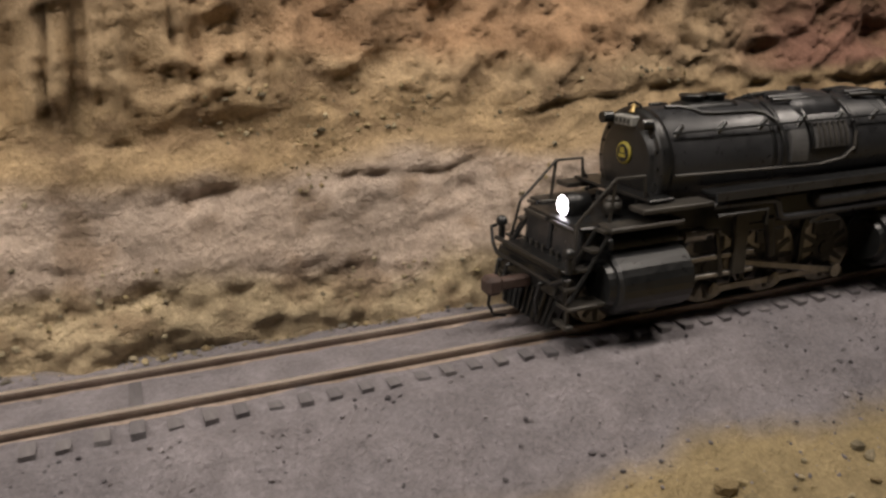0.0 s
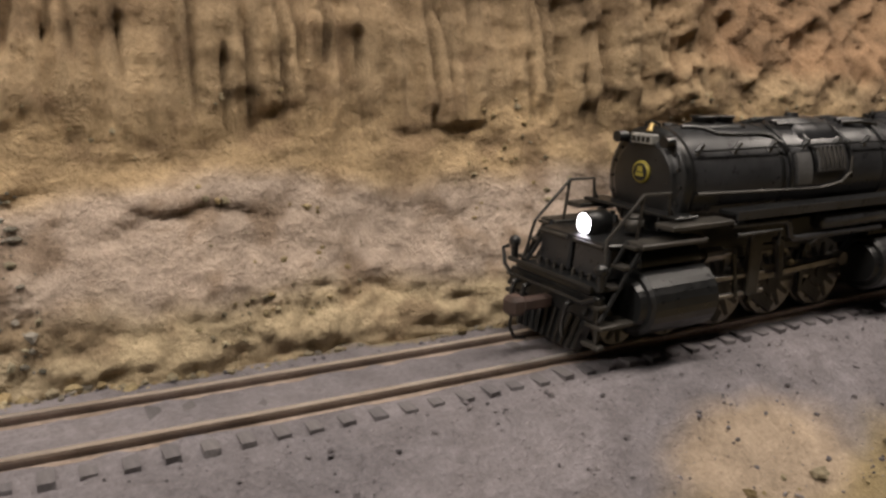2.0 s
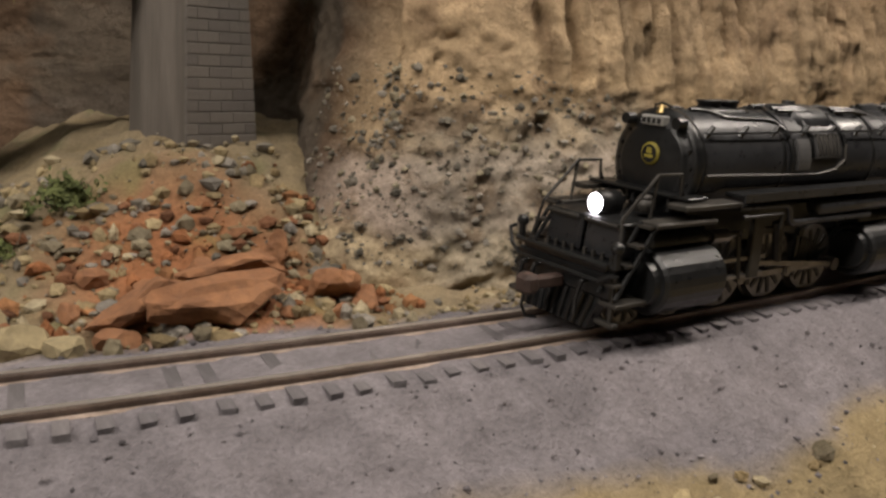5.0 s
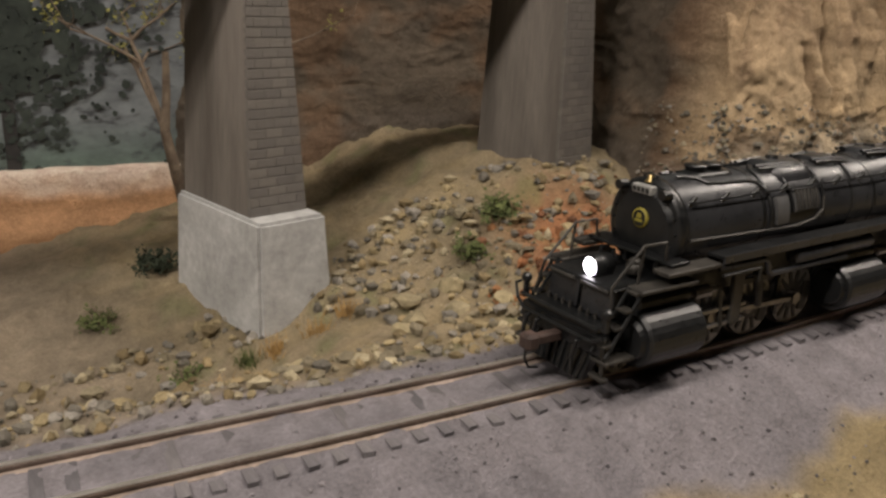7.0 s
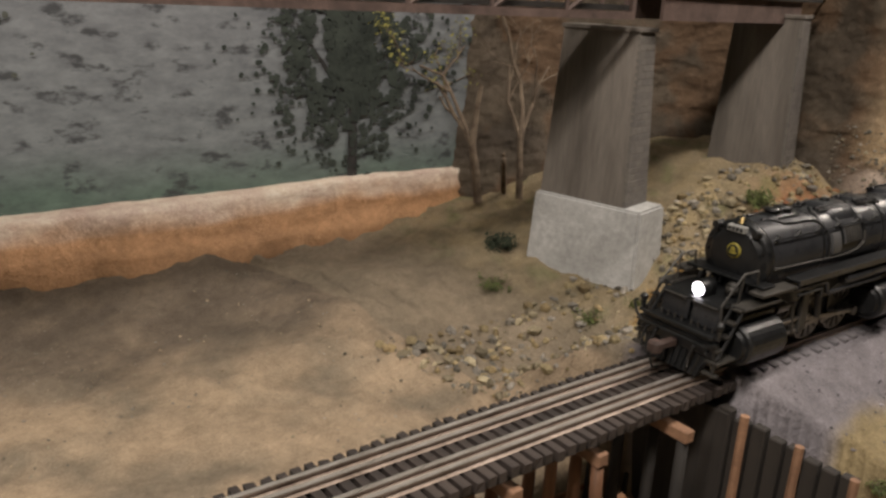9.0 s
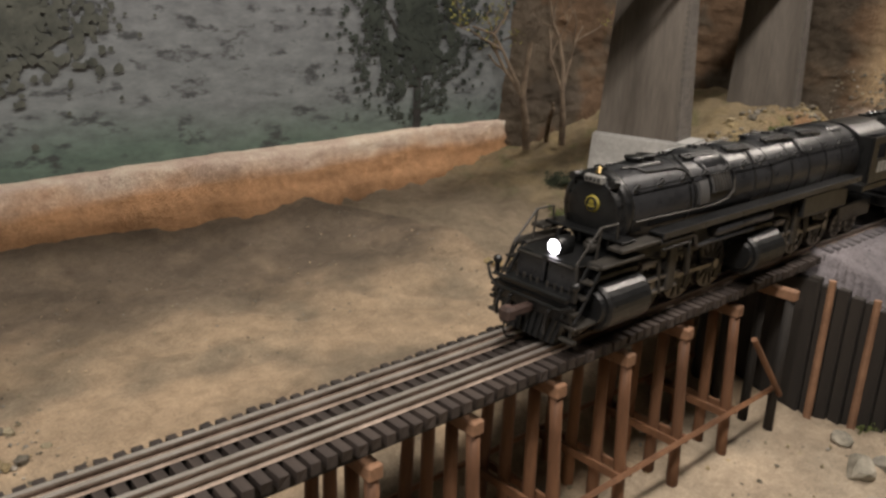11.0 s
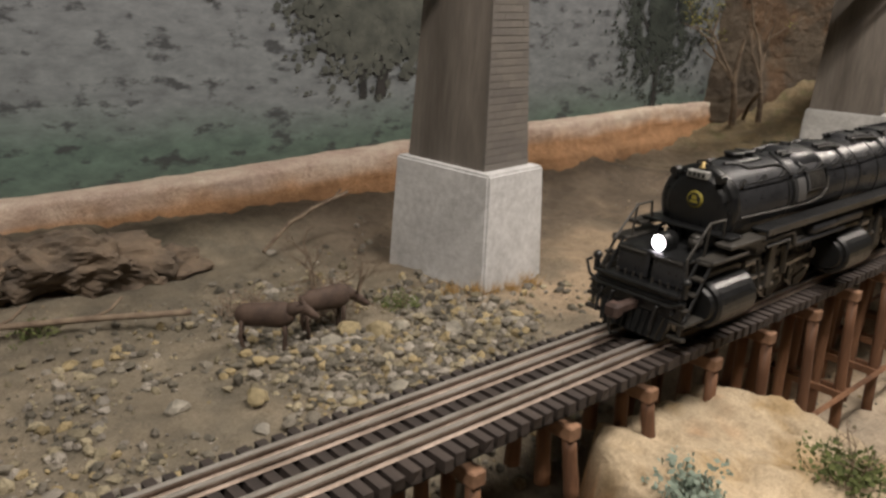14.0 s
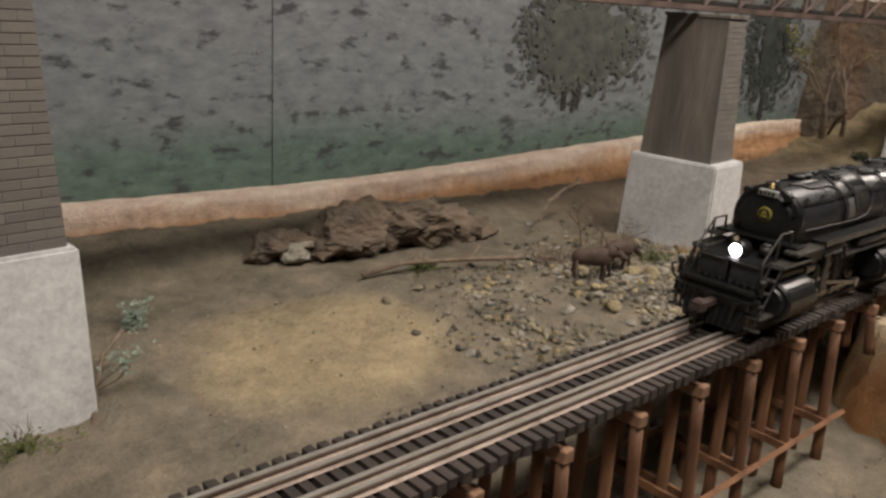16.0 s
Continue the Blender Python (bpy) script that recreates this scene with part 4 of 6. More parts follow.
def locomotive():
    loco = thing("steam_locomotive", "black articulated model steam locomotive with lit headlight", "locomotive")
    # boiler with lagging bands
    bm = bmesh.new()
    lathe(bm, [(0.6, 11.9), (1.4, 12.6), (88, 12.6), (98, 13.3), (158, 13.6), (159, 13.0)], Matrix.Translation((0, 0, Z_BOILER)), 64)
    boiler = mpart("boiler", bm, BLACK_GLOSS, loco, "dull black lagged boiler", True)
    for x in (33, 74, 86, 100, 114, 128, 142):
        bm = bmesh.new()
        r = 12.8 if x < 90 else 13.6
        lathe(bm, [(x - 0.7, r - 0.4), (x - 0.6, r), (x + 0.6, r), (x + 0.7, r - 0.4)], Matrix.Translation((0, 0, Z_BOILER)), 64)
        mpart("boiler_band", bm, BLACK, boiler, smooth=True)
    # smokebox front
    bm = bmesh.new()
    lathe(bm, [(-1.5, 9.0), (-1.2, 9.8), (-0.4, 10.2), (-0.3, 11.6), (0.2, 12.9), (2.6, 12.9), (2.8, 12.4)], Matrix.Translation((0, 0, Z_BOILER)), 56)
    front = mpart("smokebox_front", bm, BLACK, loco, "flat black smokebox front", True)
    for i in range(18):
        a = 2 * math.pi * i / 18
        bm = bmesh.new()
        tube(bm, (-0.9, 11.0 * math.cos(a), Z_BOILER + 11.0 * math.sin(a)), (0.2, 11.0 * math.cos(a), Z_BOILER + 11.0 * math.sin(a)), 0.45, 0.45, 6)
        mpart("bolt", bm, BLACK, front)
    bm = bmesh.new()
    lathe(bm, [(-2.1, 2.6), (-1.4, 2.7)], Matrix.Translation((0, 0, Z_EMBLEM)), 28)
    mpart("emblem", bm, YELLOW, front, "round yellow emblem", True)
    bm = bmesh.new()
    lathe(bm, [(-2.3, 2.1), (-2.0, 2.1)], Matrix.Translation((0, 0, Z_EMBLEM)), 28)
    mpart("emblem_field", bm, BLACK, front)
    bm = bmesh.new()
    for prof in (((-0.7, 1.4), (0.7, 1.4), (0.9, 0.1), (-0.9, 0.1)), ((-1.3, -0.2), (1.3, -0.2), (1.3, -1.0), (-1.3, -1.0))):
        bm.faces.new([bm.verts.new((-2.4, y, Z_EMBLEM + z)) for y, z in prof])
        bm.faces.new([bm.verts.new((-2.35, y, Z_EMBLEM + z)) for y, z in reversed(prof)])
    mpart("emblem_device", bm, YELLOW, front)
    # bell, bracket and number board at the top of the front
    bm = bmesh.new()
    box(bm, -2.6, -0.2, -3.4, 3.4, 44.6, 46.9, 0.25)
    mpart("number_board", bm, PALE_PLATE, front, "grey number board with an illegible number")
    bm = bmesh.new()
    for k in range(4):
        box(bm, -2.75, -2.6, -2.7 + k * 1.5, -1.7 + k * 1.5, 45.1, 46.3)
    mpart("number_bars", bm, BLACK, front)
    bm = bmesh.new()
    lathe(bm, [(0, 1.9), (0.4, 1.75), (1.2, 1.25), (2.3, 1.0), (2.9, 0.4)], Matrix.Translation((0.6, 0, 47.4)) @ Matrix.Rotation(-math.pi / 2, 4, "Y") @ Matrix.Scale(0.75, 4), 18)
    mpart("bell", bm, BRASS, loco, "small tarnished bell", True)
    bm = bmesh.new()
    pipe(bm, [(0.6, -2.2, 46.8), (0.6, -2.2, 49.2), (0.6, 0, 49.7), (0.6, 2.2, 49.2), (0.6, 2.2, 46.8)], 0.35, 6)
    mpart("bell_bracket", bm, BLACK, loco)
    for s in (-1, 1):
        bm = bmesh.new()
        tube(bm, (-3.2, s * 7.6, 45.6), (-0.4, s * 7.6, 45.6), 1.35, 1.35, 12)
        mpart("marker_lamp", bm, BLACK, loco)
    # stack, domes, sandboxes
    bm = bmesh.new()
    saddle(bm, 14, 28, 0.36, 0.9)
    for x in (17.4, 23.6):
        lathe(bm, [(0, 2.9), (1.7, 2.8), (2.0, 3.2), (2.5, 3.2)], Matrix.Translation((x, 0, 48.2)) @ Matrix.Rotation(-math.pi / 2, 4, "Y"), 24)
    mpart("smokestack", bm, BLACK, loco, "low double smokestack", True)
    for x0, x1, half, top in ((43.5, 57.5, 0.80, 1.7), (66, 76, 0.42, 1.2), (92, 108, 0.50, 1.3), (120, 130, 0.40, 1.2), (144, 154, 0.55, 1.2)):
        bm = bmesh.new()
        saddle(bm, x0, x1, half, top, 12.6 if x0 < 88 else 13.2)
        mpart("sandbox", bm, BLACK_GLOSS, loco, "saddle-shaped sandbox casing", True)
    for x in (50, 100):
        bm = bmesh.new()
        tube(bm, (x, 0, 49.6), (x, 0, 51.0), 2.0, 1.6, 16)
        mpart("filler_hatch", bm, BLACK, loco)
    # pipes draped over the boiler
    for s in (-1, 1):
        for x, lo in ((35.5, 1.75), (44.6, 1.45), (59.5, 1.62), (76, 0.95), (110, 1.0)):
            bm = bmesh.new()
            rr = 13.1 if x < 88 else 13.9
            pipe(bm, [(x + (2.2 if a < 0.25 else 0), s * rr * math.sin(a), Z_BOILER + rr * math.cos(a)) for a in np.linspace(0.1, lo, 9)], 0.5, 6)
            mpart("sand_pipe", bm, BLACK, loco)
        # line from the stack along the boiler's shoulder down to the side box
        bm = bmesh.new()
        path = [(7, 0.22), (10, 0.24), (13, 0.34), (15, 0.52), (20, 0.56), (30, 0.58), (33, 0.66), (34.8, 0.86), (35.6, 1.2)]
        pipe(bm, [(x, s * 13.0 * math.sin(a), Z_BOILER + 13.0 * math.cos(a)) for x, a in path], 0.5, 6)
        mpart("injector_line", bm, BLACK, loco)
        # dark walkway strips along the crown
        for x0, x1, top in ((38, 58, 13.6), (64, 78, 13.6), (90, 110, 14.3), (118, 132, 14.3)):
            bm = bmesh.new()
            for ang in (0.30, 0.42):
                pipe(bm, [(x0, s * top * math.sin(ang - 0.06), Z_BOILER + top * math.cos(ang - 0.06)), ((x0 + x1) / 2, s * (top + 0.5) * math.sin(ang), Z_BOILER + (top + 0.5) * math.cos(ang)), (x1, s * top * math.sin(ang + 0.05), Z_BOILER + top * math.cos(ang + 0.05))], 0.6, 6)
            mpart("crown_rail", bm, BLACK, loco)
        # plain box and ribbed cooler on the boiler's flank
        bm = bmesh.new()
        for x0, x1, lo, hi, r1 in ((37.4, 42.6, 1.08, 1.66, 13.7), (45.6, 57.0, 0.96, 1.46, 13.3)):
            rings = [[bm.verts.new((x, s * r * math.sin(a), Z_BOILER + r * math.cos(a))) for x, r in ((x0, 12.4), (x0, r1), (x1, r1), (x1, 12.4))] for a in np.linspace(lo, hi, 7)]
            for A, B in zip(rings, rings[1:]):
                for k in range(3):
                    bm.faces.new((A[k], A[k + 1], B[k + 1], B[k]))
            bm.faces.new(rings[0])
            bm.faces.new(rings[-1])
        bmesh.ops.recalc_face_normals(bm, faces=bm.faces)
        mpart("side_box", bm, BOX_GREY, loco, "satin dark grey side box and cooler")
        for k in range(6):
            bm = bmesh.new()
            x = 46.8 + k * 1.8
            pipe(bm, [(x, s * 13.5 * math.sin(a), Z_BOILER + 13.5 * math.cos(a)) for a in np.linspace(0.99, 1.42, 5)], 0.42, 6)
            mpart("cooler_rib", bm, GRIME, loco)
        bm = bmesh.new()
        pipe(bm, [(3, s * 13.1, 34.3), (36, s * 13.2, 33.4), (47, s * 13.2, 33.2), (55, s * 13.2, 34.2), (58.6, s * 13.2, 36.6), (59.5, s * 12.4, 40.5)], 0.45, 6)
        mpart("feed_pipe", bm, GRIME, loco, "thin worn grey feed pipe")
        # hand rail with stanchions
        bm = bmesh.new()
        rr, a = 13.9, 0.96
        pipe(bm, [(3, s * rr * math.sin(a), Z_BOILER + rr * math.cos(a)), (156, s * 14.9 * math.sin(a), Z_BOILER + 14.9 * math.cos(a))], 0.28, 5)
        mpart("hand_rail", bm, BLACK, loco)
        for k in range(13):
            bm = bmesh.new()
            x = 4.5 + k * 12.4
            tube(bm, (x, s * 12.2 * math.sin(a), Z_BOILER + 12.2 * math.cos(a)), (x + 1.3, s * 14.7 * math.sin(a - 0.1), Z_BOILER + 14.7 * math.cos(a - 0.1)), 0.8, 0.6, 6)
            mpart("stanchion", bm, BLACK, loco)
        # running boards
        y0, y1 = sorted((s * 12.6, s * 18.2))
        bm = bmesh.new()
        box(bm, 11, 152, y0, y1, 29.4, 30.4, 0.2)
        mpart("running_board", bm, BLACK, loco)
        bm = bmesh.new()
        box(bm, 11, 152, s * 18.2 - 0.3, s * 18.2 + 0.3, 28.6, 30.6)
        mpart("board_edge", bm, BLACK_GLOSS, loco)
        bm = bmesh.new()
        box(bm, -9, 10.6, y0, y1, 27.6, 28.8, 0.2)
        mpart("front_step_board", bm, GRIME, loco, "worn grey step plate")
        # air tank and pipework under the board
        bm = bmesh.new()
        lathe(bm, [(43, 0.8), (43.6, 2.3), (80, 2.3), (80.6, 0.8)], Matrix.Translation((0, s * 16.0, 25.4)), 18)
        mpart("air_tank", bm, BLACK_GLOSS, loco, smooth=True)
        bm = bmesh.new()
        pipe(bm, [(11, s * 17.2, 27.3), (29, s * 17.2, 27.1), (30.6, s * 17.2, 26.2), (31.6, s * 17.2, 23.0), (33.2, s * 17.2, 22.2), (68, s * 17.2, 22.2)], 0.85, 8)
        mpart("steam_pipe", bm, BLACK_GLOSS, loco, smooth=True)
        bm = bmesh.new()
        pipe(bm, [(12, s * 17.8, 25.0), (27, s * 17.8, 25.0), (27, s * 17.8, 21.4)], 0.5, 6)
        mpart("oil_line", bm, BLACK, loco)
        bm = bmesh.new()
        box(bm, 104, 130, y0, y1, 20.0, 28.4, 0.5)
        mpart("lubricator_box", bm, BLACK, loco)
        # cab side
        bm = bmesh.new()
        yc = s * 17.6
        box(bm, 160, 165, yc - 0.4, yc + 0.4, 26, 45.6)
        box(bm, 165, 183, yc - 0.4, yc + 0.4, 26, 36)
        box(bm, 165, 183, yc - 0.4, yc + 0.4, 42.5, 45.6)
        box(bm, 173, 174.5, yc - 0.4, yc + 0.4, 36, 42.5)
        box(bm, 183, 186, yc - 0.4, yc + 0.4, 26, 45.6)
        mpart("cab_side", bm, BLACK, loco)
        bm = bmesh.new()
        for k in range(4):
            box(bm, 167.5 + k * 3.6, 169.8 + k * 3.6, yc + s * 0.45 - 0.1, yc + s * 0.45 + 0.1, 30.0, 34.6)
        mpart("cab_number_bars", bm, PALE_PLATE, loco, "pale illegible cab lettering")
        # engine frames, cylinders, motion
        for base, drivers in ((-13, DRIVERS_FRONT), (70, DRIVERS_REAR)):
            bm = bmesh.new()
            lathe(bm, [(base - 3, 6.6), (base - 2.4, 7.4), (base + 16.6, 7.4), (base + 17.2, 6.6)], Matrix.Translation((0, s * 14.2, 11.8)), 28)
            lathe(bm, [(base - 2, 2.0), (base - 1.4, 2.7), (base + 16.4, 2.7), (base + 17, 2.0)], Matrix.Translation((0, s * 12.6, 20.4)), 22)
            box(bm, base - 1, base + 15, min(s * 8, s * 14.6), max(s * 8, s * 14.6), 12, 20.5, 0.4)
            cyl = mpart("cylinder", bm, BLACK, loco, "black cylinder and valve chest", False)
            bm = bmesh.new()
            tube(bm, (base - 4.4, s * 14.2, 11.8), (base - 2.9, s * 14.2, 11.8), 5.0, 5.6, 24)
            mpart("cylinder_cover", bm, BLACK, cyl)
            bm = bmesh.new()
            box(bm, base + 17, base + 40, s * 14.4 - 0.8, s * 14.4 + 0.8, 13.4, 14.6, 0.2)
            box(bm, base + 17, base + 40, s * 14.4 - 0.8, s * 14.4 + 0.8, 9.0, 10.0, 0.2)
            mpart("crosshead_guide", bm, STEEL, loco, "bright steel crosshead guides")
            bm = bmesh.new()
            tube(bm, (base + 16, s * 14.4, 20.2), (base + 29, s * 14.4, 20.2), 0.8, 0.8, 8)
            tube(bm, (base + 18, s * 14.4, 20.2), (base + 24, s * 14.4, 20.2), 1.7, 1.7, 10)
            mpart("valve_rod", bm, STEEL, loco, "pale valve rod")
            bm = bmesh.new()
            box(bm, base + 33, base + 37, s * 15.0 - 0.9, s * 15.0 + 0.9, 9, 24, 0.3)
            box(bm, base + 35, base + 52, s * 14.0 - 0.5, s * 14.0 + 0.5, 19, 21, 0.3)
            tube(bm, (base + 46, s * 14.6, 12), (base + 44, s * 14.6, 22), 1.0, 1.5, 8)
            tube(bm, (base + 28, s * 15.0, 20), (base + 30, s * 15.0, 9), 0.7, 0.7, 6)
            mpart("valve_gear", bm, GRIME, loco, "oily grey valve gear")
        bm = bmesh.new()
        box(bm, 8, 66, s * 6.2 - 0.6, s * 6.2 + 0.6, 6, 15)
        box(bm, 88, 158, s * 6.2 - 0.6, s * 6.2 + 0.6, 6, 15)
        mpart("frame", bm, BLACK, loco)
        for dr in (DRIVERS_FRONT, DRIVERS_REAR):
            for a, b in zip(dr, dr[1:]):
                bm = bmesh.new()
                tube(bm, ((a + b) / 2, s * 9.8, 17.4), ((a + b) / 2, s * 11.2, 17.4), 1.1, 1.1, 8)
                box(bm, (a + b) / 2 - 0.7, (a + b) / 2 + 0.7, s * 10 - 0.5, s * 10 + 0.5, 5, 18)
                mpart("brake_hanger", bm, BLACK, loco)
    # underside, firebox, cab roof and back
    bm = bmesh.new()
    box(bm, 4, 88, -8, 8, 16, 25, 0.5)
    mpart("boiler_saddle", bm, BLACK, loco)
    bm = bmesh.new()
    box(bm, 88, 160, -11, 11, 15, 28, 0.8)
    mpart("firebox", bm, BLACK, loco)
    bm = bmesh.new()
    lathe(bm, [(159, 18.6), (188, 18.6)], Matrix.Translation((0, 0, 31.4)), 40)
    bmesh.ops.bisect_plane(bm, geom=bm.verts[:] + bm.edges[:] + bm.faces[:], plane_co=(0, 0, 45.2), plane_no=(0, 0, -1), clear_outer=True)
    mpart("cab_roof", bm, BLACK, loco, smooth=False)
    bm = bmesh.new()
    box(bm, 160, 161, -17, 17, 26, 45.6)
    mpart("cab_front", bm, BLACK, loco)
    bm = bmesh.new()
    box(bm, 159, 188, -17, 17, 22, 25, 0.4)
    box(bm, 159, 192, -9, 9, 6, 14, 0.5)
    mpart("cab_floor", bm, BLACK, loco)
    # pilot deck
    bm = bmesh.new()
    box(bm, -27, 6, -13.5, 13.5, 14.6, 16.0, 0.3)
    box(bm, -27, -24, -15.5, 15.5, 9.0, 14.6, 0.4)
    box(bm, -24, 5, -8.5, 8.5, 6.0, 14.6, 0.4)
    deck = mpart("pilot_deck", bm, BLACK, loco, "black pilot deck and buffer beam")
    bm = bmesh.new()
    vs = box(bm, -26.5, -24.0, -12.5, 12.5, 1.8, 9.0)
    for v in vs:
        if v.co.z < 4:
            v.co.x -= 1.8
            v.co.y *= 0.86
    mpart("pilot", bm, BLACK, loco)
    for k in range(9):
        bm = bmesh.new()
        y = -10.5 + k * 2.6
        tube(bm, (-28.6, y * 0.86, 2.0), (-26.9, y, 9.0), 0.5, 0.5, 5)
        mpart("pilot_bar", bm, BLACK, loco)
    bm = bmesh.new()
    box(bm, -35.5, -27, -1.4, 1.4, 8.8, 11.4, 0.4)
    box(bm, -38.8, -34.6, -2.4, 2.2, 8.0, 12.4, 0.9)
    coupler = mpart("coupler", bm, RUST, loco, "rusty knuckle coupler")
    bm = bmesh.new()
    pipe(bm, [(-36.5, 1.0, 8.4), (-37.0, 1.0, 5.0), (-35.6, 1.0, 2.2), (-32.5, 1.0, 1.5)], 0.4, 6)
    mpart("trip_pin", bm, BLACK, coupler)
    # air pump shields and the headlight platform
    for s in (-1, 1):
        bm = bmesh.new()
        m = Matrix.Translation((-20.6, s * 6.2, 16)) @ Matrix.Rotation(radians(6), 4, "Y")
        box(bm, -1.2, 0.3, -5.6, 5.6, 0, 8.2, 0.5, m)
        box(bm, 0.3, 8, -4.6, 4.6, 0, 8.0, 0.8, m)
        pump = mpart("air_pump_shield", bm, BLACK_GLOSS, loco, "black sheet-metal air pump shield")
        bm = bmesh.new()
        tube(bm, (-21.9, s * 6.2 - 5.0, 23.9), (-21.9, s * 6.2 + 5.0, 23.9), 0.5, 0.5, 6)
        mpart("shield_rail", bm, GRIME, pump)
        for k in range(4):
            bm = bmesh.new()
            tube(bm, (-22.2, s * 6.2 - 4.2 + k * 2.8, 15.8), (-22.2, s * 6.2 - 4.2 + k * 2.8, 17.4), 0.5, 0.5, 6)
            mpart("shield_bolt", bm, GRIME, pump)
    bm = bmesh.new()
    box(bm, -21, 2, -12, 12, 23.6, 24.6, 0.3)
    plat = mpart("front_platform", bm, BLACK, loco)
    bm = bmesh.new()
    tube(bm, (-18.2, 0, 27.0), (-12, 0, 27.0), 2.9, 2.9, 24)
    box(bm, -17, -12, -2.6, 2.6, 24.6, 26.6, 0.3)
    hl = mpart("headlight", bm, BLACK, loco, "cylindrical headlight casing", True)
    bm = bmesh.new()
    lathe(bm, [(-18.75, 1.5), (-18.6, 2.0), (-18.22, 2.35)], Matrix.Translation((0, 0, 27.0)), 28)
    mpart("lens", bm, LAMP_GLASS, hl, "glowing white headlight lens", True)
    bm = bmesh.new()
    tube(bm, (-9, -6.5, 25.8), (-9, -6.5, 28.6), 2.2, 2.2, 14)
    tube(bm, (-9, -6.5, 28.6), (-9, -6.5, 29.6), 2.2, 1.2, 14)
    mpart("condenser", bm, GRIME, loco, smooth=True)
    bm = bmesh.new()
    for k in range(5):
        tube(bm, (-6 + k * 1.7, 3.0 + (k % 2) * 3, 25.8), (-6 + k * 1.7, 3.0 + (k % 2) * 3, 27.6 + k * 0.3), 0.8, 0.6, 8)
    pipe(bm, [(-4, -9, 25.8), (-4, -9, 28.5), (2, -9, 29.5), (2, -4, 29.5)], 0.6, 6)
    pipe(bm, [(-6, 9, 25.8), (-6, 9, 28.0), (2, 8, 29.0)], 0.6, 6)
    mpart("deck_fittings", bm, BLACK, loco)
    # walkway under the smokebox
    bm = bmesh.new()
    box(bm, -5.5, 1.5, -15.5, 15.5, 29.2, 30.0, 0.2)
    mpart("smokebox_walkway", bm, BLACK, loco)
    for s in (-1, 1):
        # tall deck hand rails
        bm = bmesh.new()
        y = s * 12.6
        pipe(bm, [(-24, s * 14.6, 16), (-22.5, y, 25.8), (-12.6, y, 35.0), (-5.0, y, 35.0), (-4.6, y, 29.6)], 0.42, 6)
        pipe(bm, [(-12.6, y, 35.0), (-14.0, y, 24.6)], 0.42, 6)
        pipe(bm, [(-4.8, y, 32.0), (-3.4, y, 29.8)], 0.32, 6)
        mpart("deck_rail", bm, GRIME, loco)
        # ladder steps from the beam to the deck
        bm = bmesh.new()
        pipe(bm, [(-28.0, s * 13.2, 10.5), (-17.0, s * 13.2, 25.2)], 0.55, 6)
        pipe(bm, [(-26.5, s * 16.6, 9.5), (-15.5, s * 16.6, 25.2)], 0.55, 6)
        mpart("ladder_string", bm, BLACK, loco)
        for k in range(4):
            bm = bmesh.new()
            x, z = -26.2 + k * 3.0, 12.2 + k * 4.0
            box(bm, x - 1.0, x + 2.0, min(s * 13.0, s * 16.9), max(s * 13.0, s * 16.9), z, z + 0.6)
            mpart("ladder_step", bm, GRIME, loco)
        bm = bmesh.new()
        box(bm, -17, 3, min(s * 12, s * 17.8), max(s * 12, s * 17.8), 24.2, 25.4, 0.3)
        mpart("side_deck", bm, GRIME, loco, "worn grey side deck plate")
        bm = bmesh.new()
        box(bm, -27, -17, min(s * 12, s * 17.5), max(s * 12, s * 17.5), 7.6, 8.6, 0.2)
        box(bm, -27.5, -25.5, min(s * 12, s * 17.5), max(s * 12, s * 17.5), 3.4, 4.4, 0.2)
        box(bm, -26.5, -25.9, s * 15.5 - 0.5, s * 15.5 + 0.5, 3.4, 14)
        mpart("pilot_step", bm, GRIME, loco)
    # lift bar along the beam, flag brackets, hoses
    bm = bmesh.new()
    pipe(bm, [(-28.0, -16.5, 15.0), (-28.6, -13, 13.2), (-28.6, 13, 13.2), (-28.0, 16.5, 15.0), (-27.5, 18.2, 18.5), (-26.5, 17.0, 19.2)], 0.5, 6)
    pipe(bm, [(-27.8, -15, 16.6), (-27.8, 15, 16.6)], 0.6, 6)
    mpart("lift_bar", bm, BLACK, loco)
    for y in (-9.0, 6.5, 10.5):
        bm = bmesh.new()
        pipe(bm, [(-27.4, y, 12.5), (-29.4, y, 12.0), (-29.9, y + 0.6, 8.0), (-29.2, y + 1.2, 4.5)], 0.6, 6)
        mpart("air_hose", bm, BLACK, loco)
    for y in (-15.5, 15.5):
        bm = bmesh.new()
        tube(bm, (-26, y, 16), (-26, y, 20), 0.9, 0.9, 8)
        bmesh.ops.create_icosphere(bm, subdivisions=2, radius=1.5, matrix=Matrix.Translation((-26, y, 20.5)))
        mpart("marker_flag_stand", bm, BLACK, loco)
    # wheels: two drivers and an axle are one turning set
    def star(bm, y0, y1, r_hub, r_out, spokes):
        """Hub and spokes as one pressed star."""
        n = spokes * 4
        loops = []
        for y in (y0, y1):
            loop = []
            for k in range(n):
                a = 2 * math.pi * (k - 0.5) / n
                r = r_out if k % 4 in (0, 1) else r_hub
                loop.append(bm.verts.new((r * math.cos(a), y, r * math.sin(a))))
            loops.append(loop)
        for k in range(n):
            bm.faces.new((loops[0][k], loops[0][(k + 1) % n], loops[1][(k + 1) % n], loops[1][k]))
        bm.faces.new(loops[0])
        bm.faces.new(list(reversed(loops[1])))
        bmesh.ops.recalc_face_normals(bm, faces=bm.faces)

    def wheelset(x, r, spokes, name):
        bm = bmesh.new()
